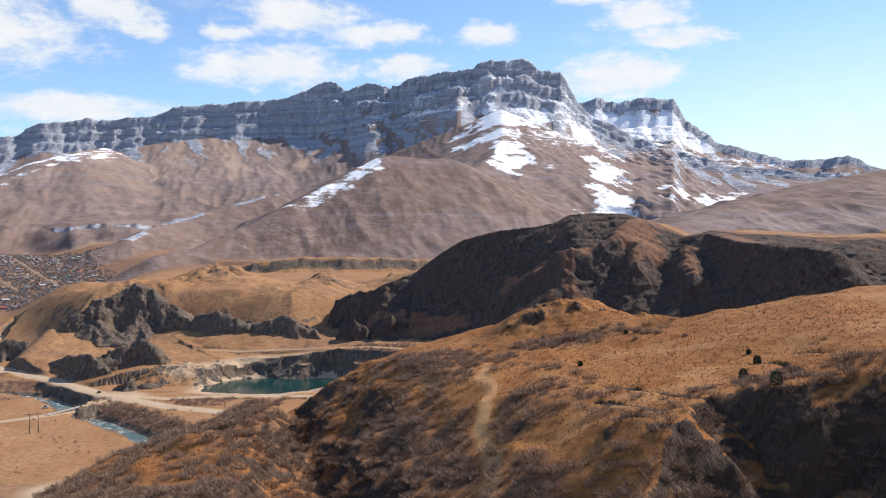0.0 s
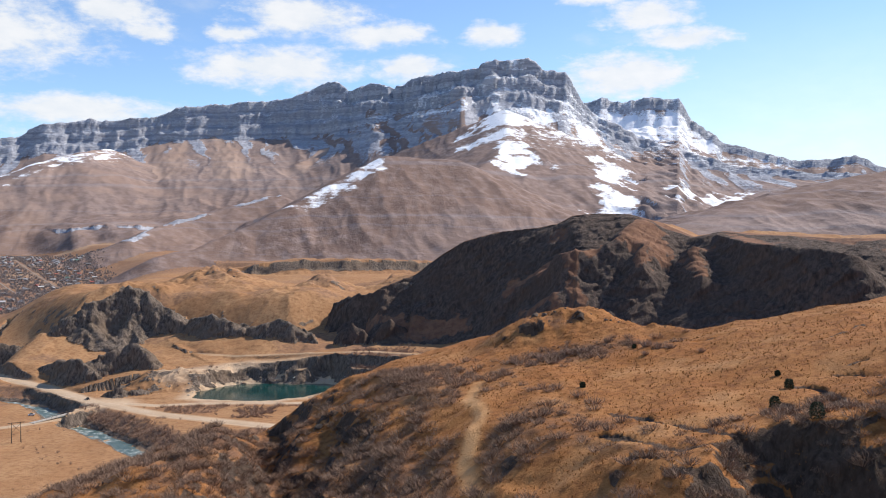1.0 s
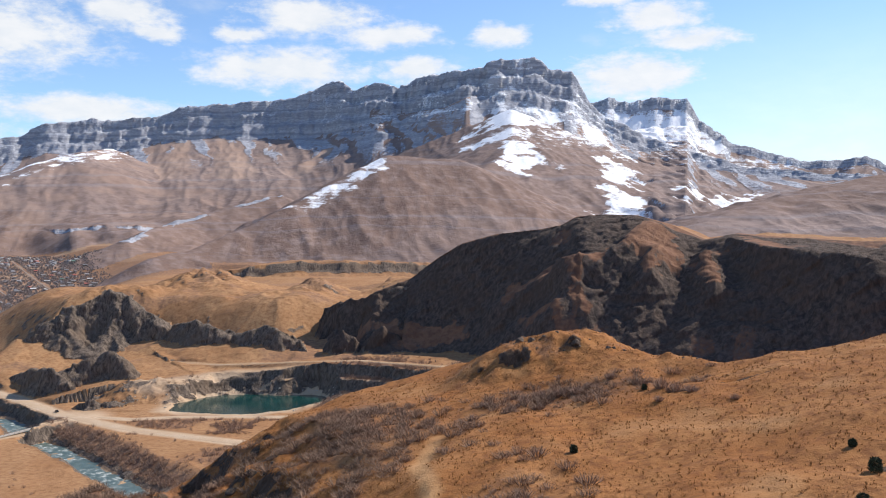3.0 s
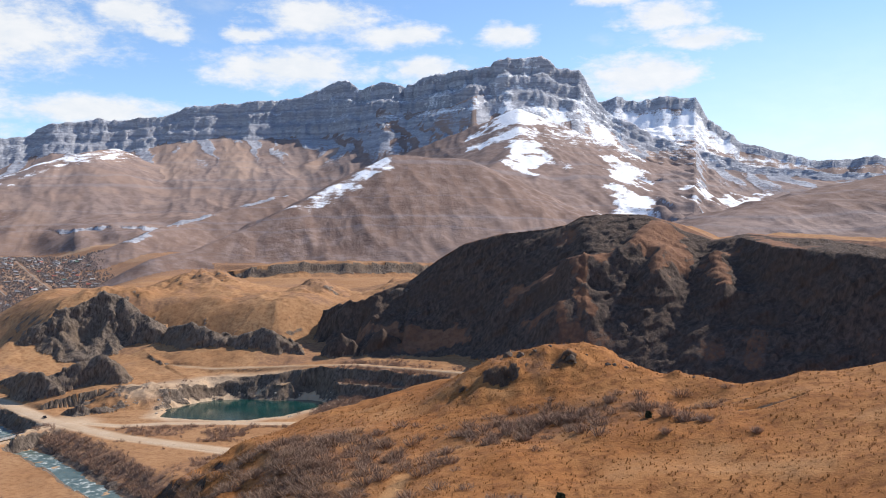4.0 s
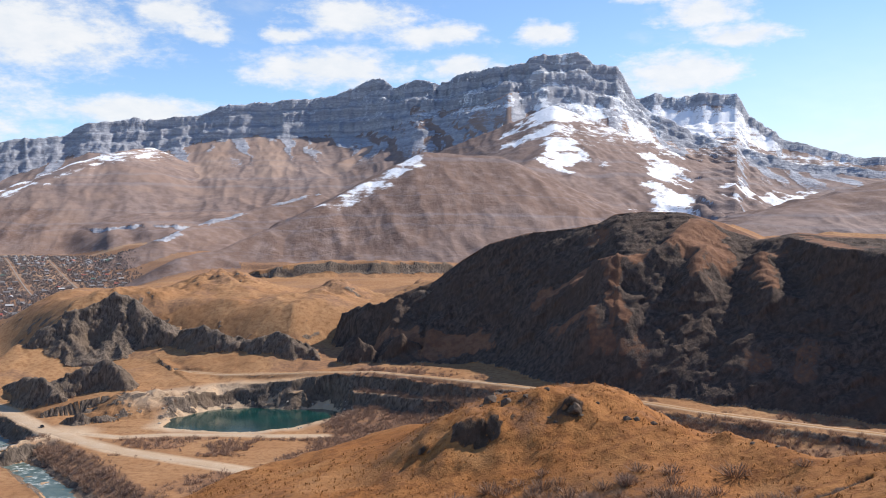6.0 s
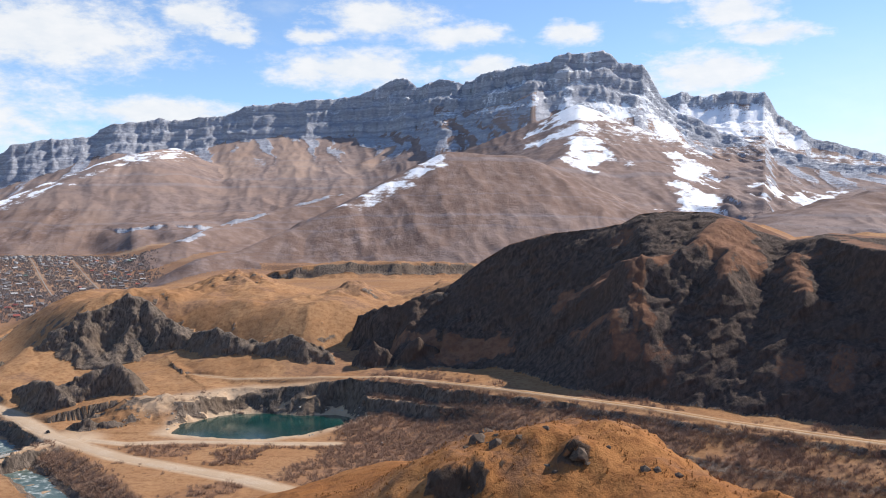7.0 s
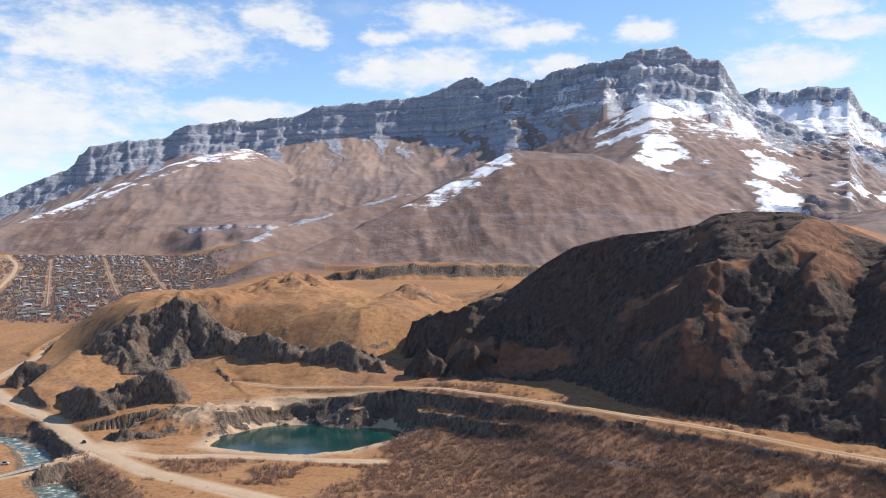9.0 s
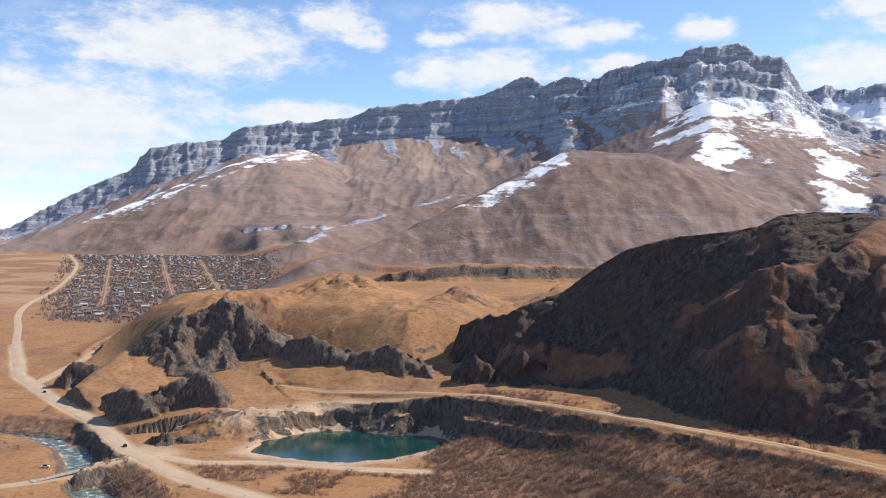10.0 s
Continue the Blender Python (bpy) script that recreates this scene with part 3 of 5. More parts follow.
def height(x, y, far):
    """Height and surface of the land: z, rock, snow, scrub, pale, kind of place."""
    kind = np.zeros(x.shape, int)
    snow = np.zeros(x.shape)
    rock = np.zeros(x.shape)
    if far:
        z, rock, snow, brown, tan = mountain(x, y)
        flat = plain(x, y)
        kind = np.where((z > flat + 3) & (y > 1400), 1, 0)
        kind = np.where((np.hypot(x + 100, y - 1590) < 330) & (y < 1690 + 25 * fbm(x, y, 60, 111, 3)), 0, kind)
    else:
        z = plain(x, y) + 0.7 * fbm(x, y, 26, 95, 4)
    p = plateau(x, y)
    z = np.maximum(z, p)
    h, front = hillside(x, y)
    hill = h > z
    kind = np.where(hill & (kind == 0), np.where(front, 2, 5), kind)
    z = np.maximum(z, h)
    scrub, pale = np.zeros(x.shape), np.zeros(x.shape)
    if not far:
        # terrace above the quarry, its cliffs and the flat below
        d, s, (zc,) = along(x, y, CLIFF)
        sd = d * s
        apron = zc + 0.09 * np.maximum(sd, 0) + 0.8 * fbm(x, y, 18, 96, 4)
        wob = 4 * fbm(x, y, 26, 97, 2)
        low = 1.2 + (3.8 + 0.02 * np.maximum(x, 0)) * step(x, -80, -20) * step(-sd, 60, 36)
        one = np.interp(-sd + wob, [0, 4, 13, 17, 34], [0, 0.42, 0.48, 0.86, 1.0])
        two = np.interp(-sd + wob, [0, 5, 11, 24, 38, 60], [0, 0.22, 0.34, 0.5, 0.78, 1.0])
        mix = step(x, -10, 60)
        soft = np.interp(-sd + wob, [0, 30], [0, 1.0])
        west_side = step(x, -112, -135)
        one = one * (1 - west_side) + west_side * (0.5 * soft + 0.5 * np.interp(-sd + wob, [0, 9, 12, 30], [0, 0.2, 0.55, 1.0]))
        face = zc + (low - zc) * (one * (1 - mix) + two * mix)
        t = np.where(sd > 0, np.minimum(apron, 37), face)
        fade = step(x + 0.3 * (y - 770), -300, -190)
        t = np.where((sd > -60), t, -50) * fade + (z - 1) * (1 - fade)
        kind = np.where((t > z) & hill, 0, kind)
        z = np.where(hill & front, np.maximum(z, np.minimum(t, 34)), np.maximum(z, t))
        run = -sd + wob
        bands = step(run, -1.0, 1.0) * step(run, 7 - 2 * mix, 4.5 - mix) + (1 - mix) * step(run, 12, 13.5) * step(run, 21, 18) + mix * step(run, 25, 27) * step(run, 36, 33)
        rock = np.maximum(rock, (0.9 - 0.35 * mix) * bands * fade * (1 - 0.6 * west_side))
        pale = np.maximum(pale, fade * np.maximum(0.8 * step(x, -60, -110) * step(np.abs(sd + 10), 22, 8), 0.6 * step(run, 10, 11.5) * step(run, 14, 13) * (1 - mix)))
        # grass apron under the crags
        d, s, _ = along(x, y, EDGE)
        ramp_ = 31 - 0.29 * np.maximum(d - 6, 0) + 1.2 * fbm(x, y, 24, 167, 3)
        ramp_ = np.where((s < 0) & (x < -30) & (y < 960), ramp_ - 60 * step(x, -70, -30) - 40 * step(x, -345, -400), -50)
        z = np.maximum(z, ramp_)
        # broken ledges east of the fins of rock
        d, s, (zl,) = along(x, y, [(-205, 762, 14), (-185, 764, 15), (-165, 768, 14)])
        ledge = zl - np.interp(d, [0, 8, 22, 36], [0, 2, 9, 16]) + 1.6 * fbm(x, y, 9, 98, 3)
        z = np.maximum(z, ledge)
        rock = np.where(ledge >= z - 0.05, 0.75 * step(fbm(x, y, 16, 172, 3), 0.05, 0.3), rock)
        # fins and crags
        bent = 6 * fbm(x, y, 30, 119, 2)
        rugged = 0.72 * ridged(x * 0.9 + 0.5 * y + bent, y * 0.35 - 0.2 * x, 30, 99, 2, 0.45) + 0.28 * ridged(x * 0.9 + 0.5 * y - bent, y * 0.4, 10, 118, 3, 0.5)
        for i, (line, half) in enumerate(CRAGS):
            tall = min(half * (1.35 if half < 25 else 0.95), 34)
            xs, ys = [p[0] for p in line], [p[1] for p in line]
            box_ = (x > min(xs) - 2 * half) & (x < max(xs) + 2 * half) & (y > min(ys) - 2 * half) & (y < max(ys) + 2 * half)
            if not box_.any():
                continue
            bx, by = x[box_], y[box_]
            crown, near, zn = np.full(bx.shape, -99.0), np.full(bx.shape, 999.0), np.full(bx.shape, 0.0)
            for p, q in zip(line[:-1], line[1:]):
                ux, uy = q[0] - p[0], q[1] - p[1]
                tt = np.clip(((bx - p[0]) * ux + (by - p[1]) * uy) / (ux * ux + uy * uy), 0, 1)
                ds = np.hypot(bx - p[0] - tt * ux, by - p[1] - tt * uy)
                lean = (ux * (by - p[1]) - uy * (bx - p[0])) / math.hypot(ux, uy) / half
                fall = np.interp(ds / half, [0, 0.12, 0.55, 1.0, 1.6, 4.0], [0, 0.04, 0.72, 1.1, 1.6, 5.0])
                fall = fall + (np.interp(ds / half, [0, 0.5, 1.6, 4.0], [0, 0.25, 1.2, 4.0]) - fall) * step(lean, -0.1, 0.1)
                crown, near, zn = np.maximum(crown, p[2] + tt * (q[2] - p[2]) - tall * fall), np.minimum(near, ds), np.maximum(zn, p[2] + tt * (q[2] - p[2]))
            d, zl, hung = np.full(x.shape, 999.0), np.zeros(x.shape), np.full(x.shape, -99.0)
            d[box_], zl[box_], hung[box_] = near, zn, crown
            m = d < half * 1.6
            c = hung + (np.minimum(rugged, 0.85) - 0.84) * tall * (0.2 + 0.4 * step(d, 0, half * 0.4)) * step(d, half * 1.6, half * 0.4) + 1.2 * fbm(x, y, 7, 117, 3)
            c = np.where(m, c, -99)
            won = c > z + 0.2
            rock = np.where(won, 0.95 - 0.25 * step(c, zl - 3, zl + 3), rock)
            kind = np.where(won, 10 + i, kind)
            z = np.maximum(z, c)
        # pond, river, roads
        sd = inside(x, y, POND) + 1.6 * fbm(x, y, 9, 100, 3)
        z = np.where(sd < 0, np.minimum(z, -0.2 + 0.3 * sd), np.where(sd < 9, np.minimum(z, 0.15 + 0.75 * sd + 0.05 * sd * sd), z))
        kind = np.where(sd < 2, 0, kind)
        pale = np.maximum(pale, 0.9 * step(sd, 14, 3) * step(sd, -1, 0))
        rock = rock * step(sd, -1, 4)
        d, s, _ = along(x, y, RIVER)
        bank = np.where(s > 0, 0.52, 0.9)
        bed = -9.6 + np.maximum(d - 7 - 2.5 * fbm(x, y, 25, 101, 3), 0) * bank + 0.8 * fbm(x, y, 6, 102, 3)
        field = np.where((s < 0) & (y < 800), np.minimum(z, -3.2 + 0.8 * fbm(x, y, 40, 103, 3)), z)
        z = np.where(y < 800, field, z)
        z = np.where(d < 40, np.minimum(z, np.maximum(bed, -10.2)), z)
        scrub = np.maximum(scrub, 0.95 * step(d, 9, 12) * step(d, 32, 22) * (s > 0))
        rock = np.maximum(rock, 0.75 * step(d, 7, 9) * step(d, 16, 12))
        pale = np.maximum(pale, 0.55 * step(d, 12, 6))
        for line, half, lift in ((ROAD, 5.0, 0.0), (POND_ROAD, 2.6, 0.0), (SIDE_ROAD, 3.0, 0.0), (FIELD_ROAD, 2.2, 0.0)):
            d, s, _ = along(x, y, line)
            zr = np.where((line is FIELD_ROAD) & (x < -236), -2.6, plain(x, y))
            k = step(d, half + 1, half + 7)
            z = np.where(d < half + 7, zr * (1 - k) + z * k, z)
            rock, scrub = rock * k, scrub * k
            pale = np.maximum(pale, step(d, half + 4, half))
            kind = np.where(d < half + 5, 0, kind)
        d, s, (zt,) = along(x, y, TRACK)
        k = step(d, 2.5, 7)
        z = np.where(d < 7, zt * (1 - k) + z * k, z)
        rock, pale = rock * step(d, 2, 5), np.maximum(pale, step(d, 4.5, 2.5))
        kind = np.where((d < 5) & (kind == 2), 0, kind)
        q = np.hypot(x + 222, y - 694)
        pale = np.maximum(pale, step(q, 30, 12) * 0.9)
        q = np.hypot((x + 150) / 1.5, y - 452)
        pale = np.maximum(pale, step(q, 32, 22))
        # brush on the flat beyond the pond and along the terraces
        q = step(x, -70, -35) * step(y, 540, 600) * step(fbm(x, y, 45, 104, 4), -0.7, -0.2)
        scrub = np.maximum(scrub, q * step(z, 29, 25) * step(kind, 1.5, 0.5))
        scrub = np.maximum(scrub, 0.6 * step(fbm(x, y, 60, 105, 4), 0.15, 0.5))
    else:
        scrub = np.maximum(scrub, np.maximum(brown * step(y, 1500, 1700), 0.5 * step(fbm(x, y, 90, 105, 4), 0.1, 0.5)))
        pale = np.maximum(pale, tan)
        town = step(inside(x, y, [(-510, 1180), (-640, 1230), (-860, 1550), (-1400, 2420), (-1870, 3200), (-1250, 3100), (-900, 2550), (-760, 2230), (-610, 1850), (-545, 1500)]), 60, -30)
        scrub = np.maximum(scrub, town)
        pale = np.maximum(pale, step(x, -500, -900) * step(y, 1200, 1500) * 0.35 * step(fbm(x * 0.6, y, 120, 107, 2), 0.0, 0.15))
    if y.min() < 420:
        n = np.full(x.shape, -99.0)
        n[y < 420] = near_hill(x[y < 420], y[y < 420])
        won = n > z
        kind = np.where(won, 3, kind)
        rock = np.where(won, 0, rock)
        pale = np.where(won, 0, pale)
        z = np.maximum(z, n)
        sc = step(fbm(x, y, 30, 108, 4), -0.3, 0.15) * step(x + 0.25 * (y - 150), 46, 14) * step(y, 262, 235)
        sc = np.maximum(sc, 0.9 * np.exp(-(((x - 40) / 13) ** 2 + ((y - 222) / 8) ** 2)))
        sc = np.maximum(sc, 0.75 * step(fbm(x, y, 9, 174, 4), -0.1, 0.35) * np.exp(-(((x - 42) / 20) ** 4 + ((y - 250) / 10) ** 4)))
        scrub = np.where(won, sc, scrub)
        d, _, _ = along(x, y, [(18, 205), (15, 192), (17, 180), (13, 165), (14, 145), (10, 125), (9, 100)])
        pale = np.where(won, np.maximum(0.85 * step(d, 2.0, 0.5), 0.3 * step(fbm(x, y, 20, 109, 3), 0.25, 0.6)), pale)
        scrub = scrub * np.where(won, step(d, 1.0, 4.0), 1)
        for line in SHADED_SCARS:
            d, s, _ = along(x, y, line)
            d = d + 0.5 * fbm(x, y, 5, 110, 3)
            z = np.where(won, z - 0.6 * step(d, 1.2, 0.4), z)
            rock = np.where(won, np.maximum(rock, 0.9 * step(d, 1.1, 0.4)), rock)
            scrub = np.where(won, scrub * step(d, 1.0, 3.0), scrub)
    return z, rock, snow, scrub, pale, kind


def sheet(x, y, far, rough):
    """Vertices and surface of a grid laid over the land; steep ground turns to rock and is broken up sideways."""
    z, rock, snow, scrub, pale, kind = height(x, y, far)
    ax, ay = np.gradient(x), np.gradient(y)
    az_ = np.gradient(z)
    det = ax[1] * ay[0] - ax[0] * ay[1]
    gx = (az_[1] * ay[0] - az_[0] * ay[1]) / det
    gy = (az_[0] * ax[1] - az_[1] * ax[0]) / det
    slope = np.hypot(gx, gy)
    if far:
        rock = np.maximum(rock, step(slope, 0.85, 1.3) * 0.75)
    else:
        rock = np.maximum(rock, step(slope + 0.25 * fbm(x, y, 12, 120, 3), 0.85, 1.15) * 0.95)
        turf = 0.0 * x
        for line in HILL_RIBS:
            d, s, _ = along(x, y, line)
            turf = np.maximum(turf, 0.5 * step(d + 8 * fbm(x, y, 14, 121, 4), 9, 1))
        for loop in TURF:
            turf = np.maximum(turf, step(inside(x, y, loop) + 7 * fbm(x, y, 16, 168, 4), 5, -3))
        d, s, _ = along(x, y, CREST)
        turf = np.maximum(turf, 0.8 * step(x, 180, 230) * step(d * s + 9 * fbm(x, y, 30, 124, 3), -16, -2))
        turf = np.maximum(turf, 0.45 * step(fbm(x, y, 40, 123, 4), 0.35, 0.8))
        # rock by default on the front, so the darkened tone deepens its shade
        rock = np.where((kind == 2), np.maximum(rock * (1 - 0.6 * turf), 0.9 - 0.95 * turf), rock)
    snow = snow - 0.16 * step(slope, 1.0, 1.8)
    k = rough * step(rock, 0.3, 0.9)
    px, py = x + k * fbm(x + 0.8 * z, y - 0.7 * z, rough * 6, 122, 3), y + k * fbm(x - 0.9 * z, y + 0.8 * z, rough * 6, 126, 3)
    z = z + 0.5 * k * fbm(x, y, rough * 4, 130, 3)
    return np.stack([px, py, z], -1), dict(rock=rock, snow=snow, scrub=scrub, pale=pale), kind


def land_object(name, verts, attrs, keep, mat):
    """An object of the grid cells in keep."""
    ny, nx = verts.shape[:2]
    ij = np.argwhere(keep)
    if not len(ij):
        return None
    idx = ij[:, 0] * nx + ij[:, 1]
    quads = np.stack([idx, idx + 1, idx + nx + 1, idx + nx], -1)
    used, quads = np.unique(quads, return_inverse=True)
    quads = quads.reshape(-1, 4)
    me = bpy.data.meshes.new(name)
    me.vertices.add(len(used))
    me.vertices.foreach_set("co", verts.reshape(-1, 3)[used].astype(np.float32).ravel())
    me.loops.add(quads.size)
    me.loops.foreach_set("vertex_index", quads.astype(np.int32).ravel())
    me.polygons.add(len(quads))
    me.polygons.foreach_set("loop_start", np.arange(0, quads.size, 4, dtype=np.int32))
    me.update(calc_edges=True)
    me.polygons.foreach_set("use_smooth", np.ones(len(quads), bool))
    for key, values in attrs.items():
        layer = me.attributes.new(key, "FLOAT", "POINT")
        layer.data.foreach_set("value", values.ravel()[used].astype(np.float32))
    me.materials.append(mat)
    return new(name, me)


def cells(kind):
    return kind[:-1, :-1]


# far sheet: from the middle of the flight out to the horizon
bearing = np.radians(np.concatenate([np.arange(-180, -46, 4.0), np.arange(-46, 42, 0.1), np.arange(42, 181, 4.0)]))
reach = [940.0]
while reach[-1] < 4880:
    reach.append(reach[-1] + (7.0 if 3620 < reach[-1] < 4560 else reach[-1] * 0.0038))
bb, rr = np.meshgrid(bearing, np.array(reach))
fx, fy = MID[0] + rr * np.sin(bb), MID[1] + rr * np.cos(bb)
verts, attrs, kind = sheet(fx, fy, True, 7.0)
inner = (fx > -548) & (fx < 408) & (fy > -90) & (fy < 1088)
verts[..., 2] -= np.where(inner, 6.0, 0.0)
kc = cells(kind)
tagged(land_object("mountain", verts, attrs, kc == 1, hazy_land), "layered limestone mountain with snowy ledges and brown slopes, coloured blue-grey for haze", "mountain")
tagged(land_object("ground", verts, attrs, kc == 0, valley_land), "dry golden valley floor with fields and terraces", "ground", kind="structure")
tagged(land_object("upland", verts, attrs, (kc == 2) | (kc == 5), valley_land), "brown grassy upland behind the dark hill", "hill", kind="structure")
# ground under and behind the camera, out to the first ring
bearing = np.radians(np.arange(-180, 181, 4.0))
bb, rr = np.meshgrid(bearing, np.linspace(1, 945, 40))
gx_, gy_ = MID[0] + rr * np.sin(bb), MID[1] + rr * np.cos(bb)
back_side = ~(((gy_ > 330) & (np.abs(gx_ + 65) < 465)) | ((gx_ > -100) & (gx_ < 172) & (gy_ > 48) & (gy_ <= 340)))
verts, attrs, kind = sheet(gx_, gy_, False, 0.5)
verts[..., 2] -= np.where(back_side, 0.6, 40.0)
keep = np.ones(cells(back_side).shape, bool)
tagged(land_object("ground_behind", verts, attrs, keep, valley_land), "dry grassy land behind the flight", "ground", kind="structure")

# middle sheet: pond, quarry, crags and the dark hill
mx, my = np.meshgrid(np.arange(-560, 420, 1.4), np.concatenate([np.arange(316, 560, 2.6), np.arange(560, 960, 1.2), np.arange(960, 1102, 2.0)]))
verts, attrs, kind = sheet(mx, my, False, 2.2)
kc = cells(kind).copy()
for i in range(len(CRAGS)):  # each outcrop is one unbroken piece of the sheet
    own = kc == 10 + i
    if not own.any():
        continue
    rows_, cols_ = np.where(own)
    a0, a1, b0, b1 = rows_.min(), rows_.max() + 1, cols_.min(), cols_.max() + 1
    sub, best = own[a0:a1, b0:b1], None
    left = sub.copy()
    while left.any():
        grown = np.zeros_like(sub)
        r0, c0 = np.argwhere(left)[0]
        grown[r0, c0] = True
        while True:
            wide = np.pad(grown, 1)
            wide = (wide[1:-1, 1:-1] | wide[:-2, 1:-1] | wide[2:, 1:-1] | wide[1:-1, :-2] | wide[1:-1, 2:]) & sub
            if wide.sum() == grown.sum():
                break
            grown = wide
        left &= ~grown
        if best is None or grown.sum() > best.sum():
            best = grown
    kc[a0:a1, b0:b1] = np.where(sub & ~best, 0, kc[a0:a1, b0:b1])
tagged(land_object("valley_ground", verts, attrs, kc == 0, valley_land), "dry golden grassland, quarry terraces and river banks", "ground", kind="structure")
tagged(land_object("dark_hill", verts, attrs, kc == 2, shaded_land), "steep shaded rocky hill with brown grassy ledges", "hill")
tagged(land_object("hill_top", verts, attrs, kc == 5, valley_land), "golden grass on the back of the dark hill", "hill", kind="structure")
tagged(land_object("hill_skirt", verts, attrs, kc == 3, near_land), "lower slope of the grassy hill", "hill", kind="structure")
for i in range(len(CRAGS)):
    ob = land_object("rock_outcrop", verts, attrs, kc == 10 + i, shaded_land if CRAGS[i][0][-1][0] > -60 else valley_land)
    if ob:
        tagged(ob, "jagged grey rock outcrop rising from dry grass" if CRAGS[i][1] > 10 else "small dark boulder outcrop beside the gravel road", "rock", group="rock outcrops")

# near sheet: the hill under the flight
hx, hy = np.meshgrid(np.arange(-110, 185, 0.62), np.arange(30, 318, 0.62))
verts, attrs, kind = sheet(hx, hy, False, 0.9)
tagged(land_object("grassy_hill", verts, attrs, cells(kind) == 3, near_land), "golden-brown grassy hill with rocky knoll, gullies and scrub", "hill")
tagged(land_object("river_flat", verts, attrs, cells(kind) != 3, valley_land), "dry flat below the grassy hill", "ground", kind="structure")


# ---- water ----
def flat_mesh(name, bm, mat):
    me = bpy.data.meshes.new(name)
    bm.to_mesh(me)
    bm.free()
    me.materials.append(mat)
    return new(name, me)


m, n = material("pond_water")
pos = n.add("ShaderNodeNewGeometry").outputs["Position"]
murk = n.noise(pos, 0.035, 4.0)
rip = n.noise(n.vector("MULTIPLY", pos, (1.0, 2.0, 1.0)), 1.2, 4.0, 0.6)
finish(n, n.mix(n.ramp(murk, 0.3, 0.7), (0.004, 0.035, 0.034), (0.012, 0.06, 0.05)), 0.12, rip, 0.12, 0.15, 0.5)
pond_water = m
m, n = material("river_water")
pos = n.add("ShaderNodeNewGeometry").outputs["Position"]
foam = n.noise(pos, 0.22, 8.0, 0.75)
reach_ = n.noise(pos, 0.03, 3.0)
white = n.math("MULTIPLY", n.ramp(foam, 0.5, 0.62), n.ramp(reach_, 0.36, 0.5))
finish(n, n.mix(white, n.mix(n.ramp(foam, 0.3, 0.6), (0.04, 0.075, 0.065), (0.10, 0.14, 0.12)), (0.55, 0.57, 0.54)), n.math("MULTIPLY_ADD", white, 0.5, 0.35), foam, 0.5, 0.5, 0.5)
river_water = m

bm = bmesh.new()
cx, cy = sum(p[0] for p in POND) / len(POND), sum(p[1] for p in POND) / len(POND)
ring = [bm.verts.new((cx + (px - cx) * 1.14, cy + (py - cy) * 1.14, -0.05)) for px, py in POND]
bm.faces.new(ring)
bmesh.ops.recalc_face_normals(bm, faces=bm.faces)
for f in bm.faces:
    if f.normal.z < 0:
        f.normal_flip()
tagged(flat_mesh("pond_water", bm, pond_water), "still teal quarry pond", "pond", kind="structure")


def smooth_line(line, gap):
    """The line rounded and cut into even steps."""
    pts = np.array(line, float)
    for _ in range(3):
        a, b = pts[:-1] * 0.75 + pts[1:] * 0.25, pts[:-1] * 0.25 + pts[1:] * 0.75
        pts = np.concatenate([pts[:1], np.stack([a, b], 1).reshape(-1, pts.shape[1]), pts[-1:]])
    run = np.concatenate([[0], np.cumsum(np.hypot(*np.diff(pts[:, :2], axis=0).T))])
    at = np.arange(0, run[-1], gap)
    return np.stack([np.interp(at, run, pts[:, k]) for k in range(pts.shape[1])], 1)


def ribbon(name, line, gap, offsets, lift, height_at, mat, wobble=0.0, seed=5):
    """A strip along a line; offsets are the cross-section's distances and lift its heights."""
    pts = smooth_line(line, gap)
    along_ = np.gradient(pts[:, :2], axis=0)
    along_ /= np.hypot(*along_.T)[:, None]
    side = np.stack([-along_[:, 1], along_[:, 0]], 1)
    rng = np.random.RandomState(seed)
    rows = []
    for o, up in zip(offsets, lift):
        out = o + wobble * np.sign(o) * rng.randn(len(pts)) * (abs(o) > 0.6 * max(offsets))
        xy = pts[:, :2] + side * out[:, None]
        zz = height_at(xy[:, 0], xy[:, 1], pts) + up
        rows.append(np.column_stack([xy, zz]))
    v = np.stack(rows, 1)
    ny, nx = v.shape[:2]
    idx = (np.arange(ny - 1)[:, None] * nx + np.arange(nx - 1)[None]).ravel()
    quads = np.stack([idx, idx + nx, idx + nx + 1, idx + 1], -1)
    me = bpy.data.meshes.new(name)
    me.from_pydata(v.reshape(-1, 3).tolist(), [], quads.tolist())
    me.polygons.foreach_set("use_smooth", np.ones(len(quads), bool))
    me.materials.append(mat)
    ob = new(name, me)
    return ob


tagged(ribbon("river_water", RIVER, 4.0, (-14, -7, 0, 7, 14), (0, 0, 0, 0, 0), lambda x, y, p: np.full(len(x), -9.1), river_water), "shallow grey-green river with white rapids", "river", kind="structure")

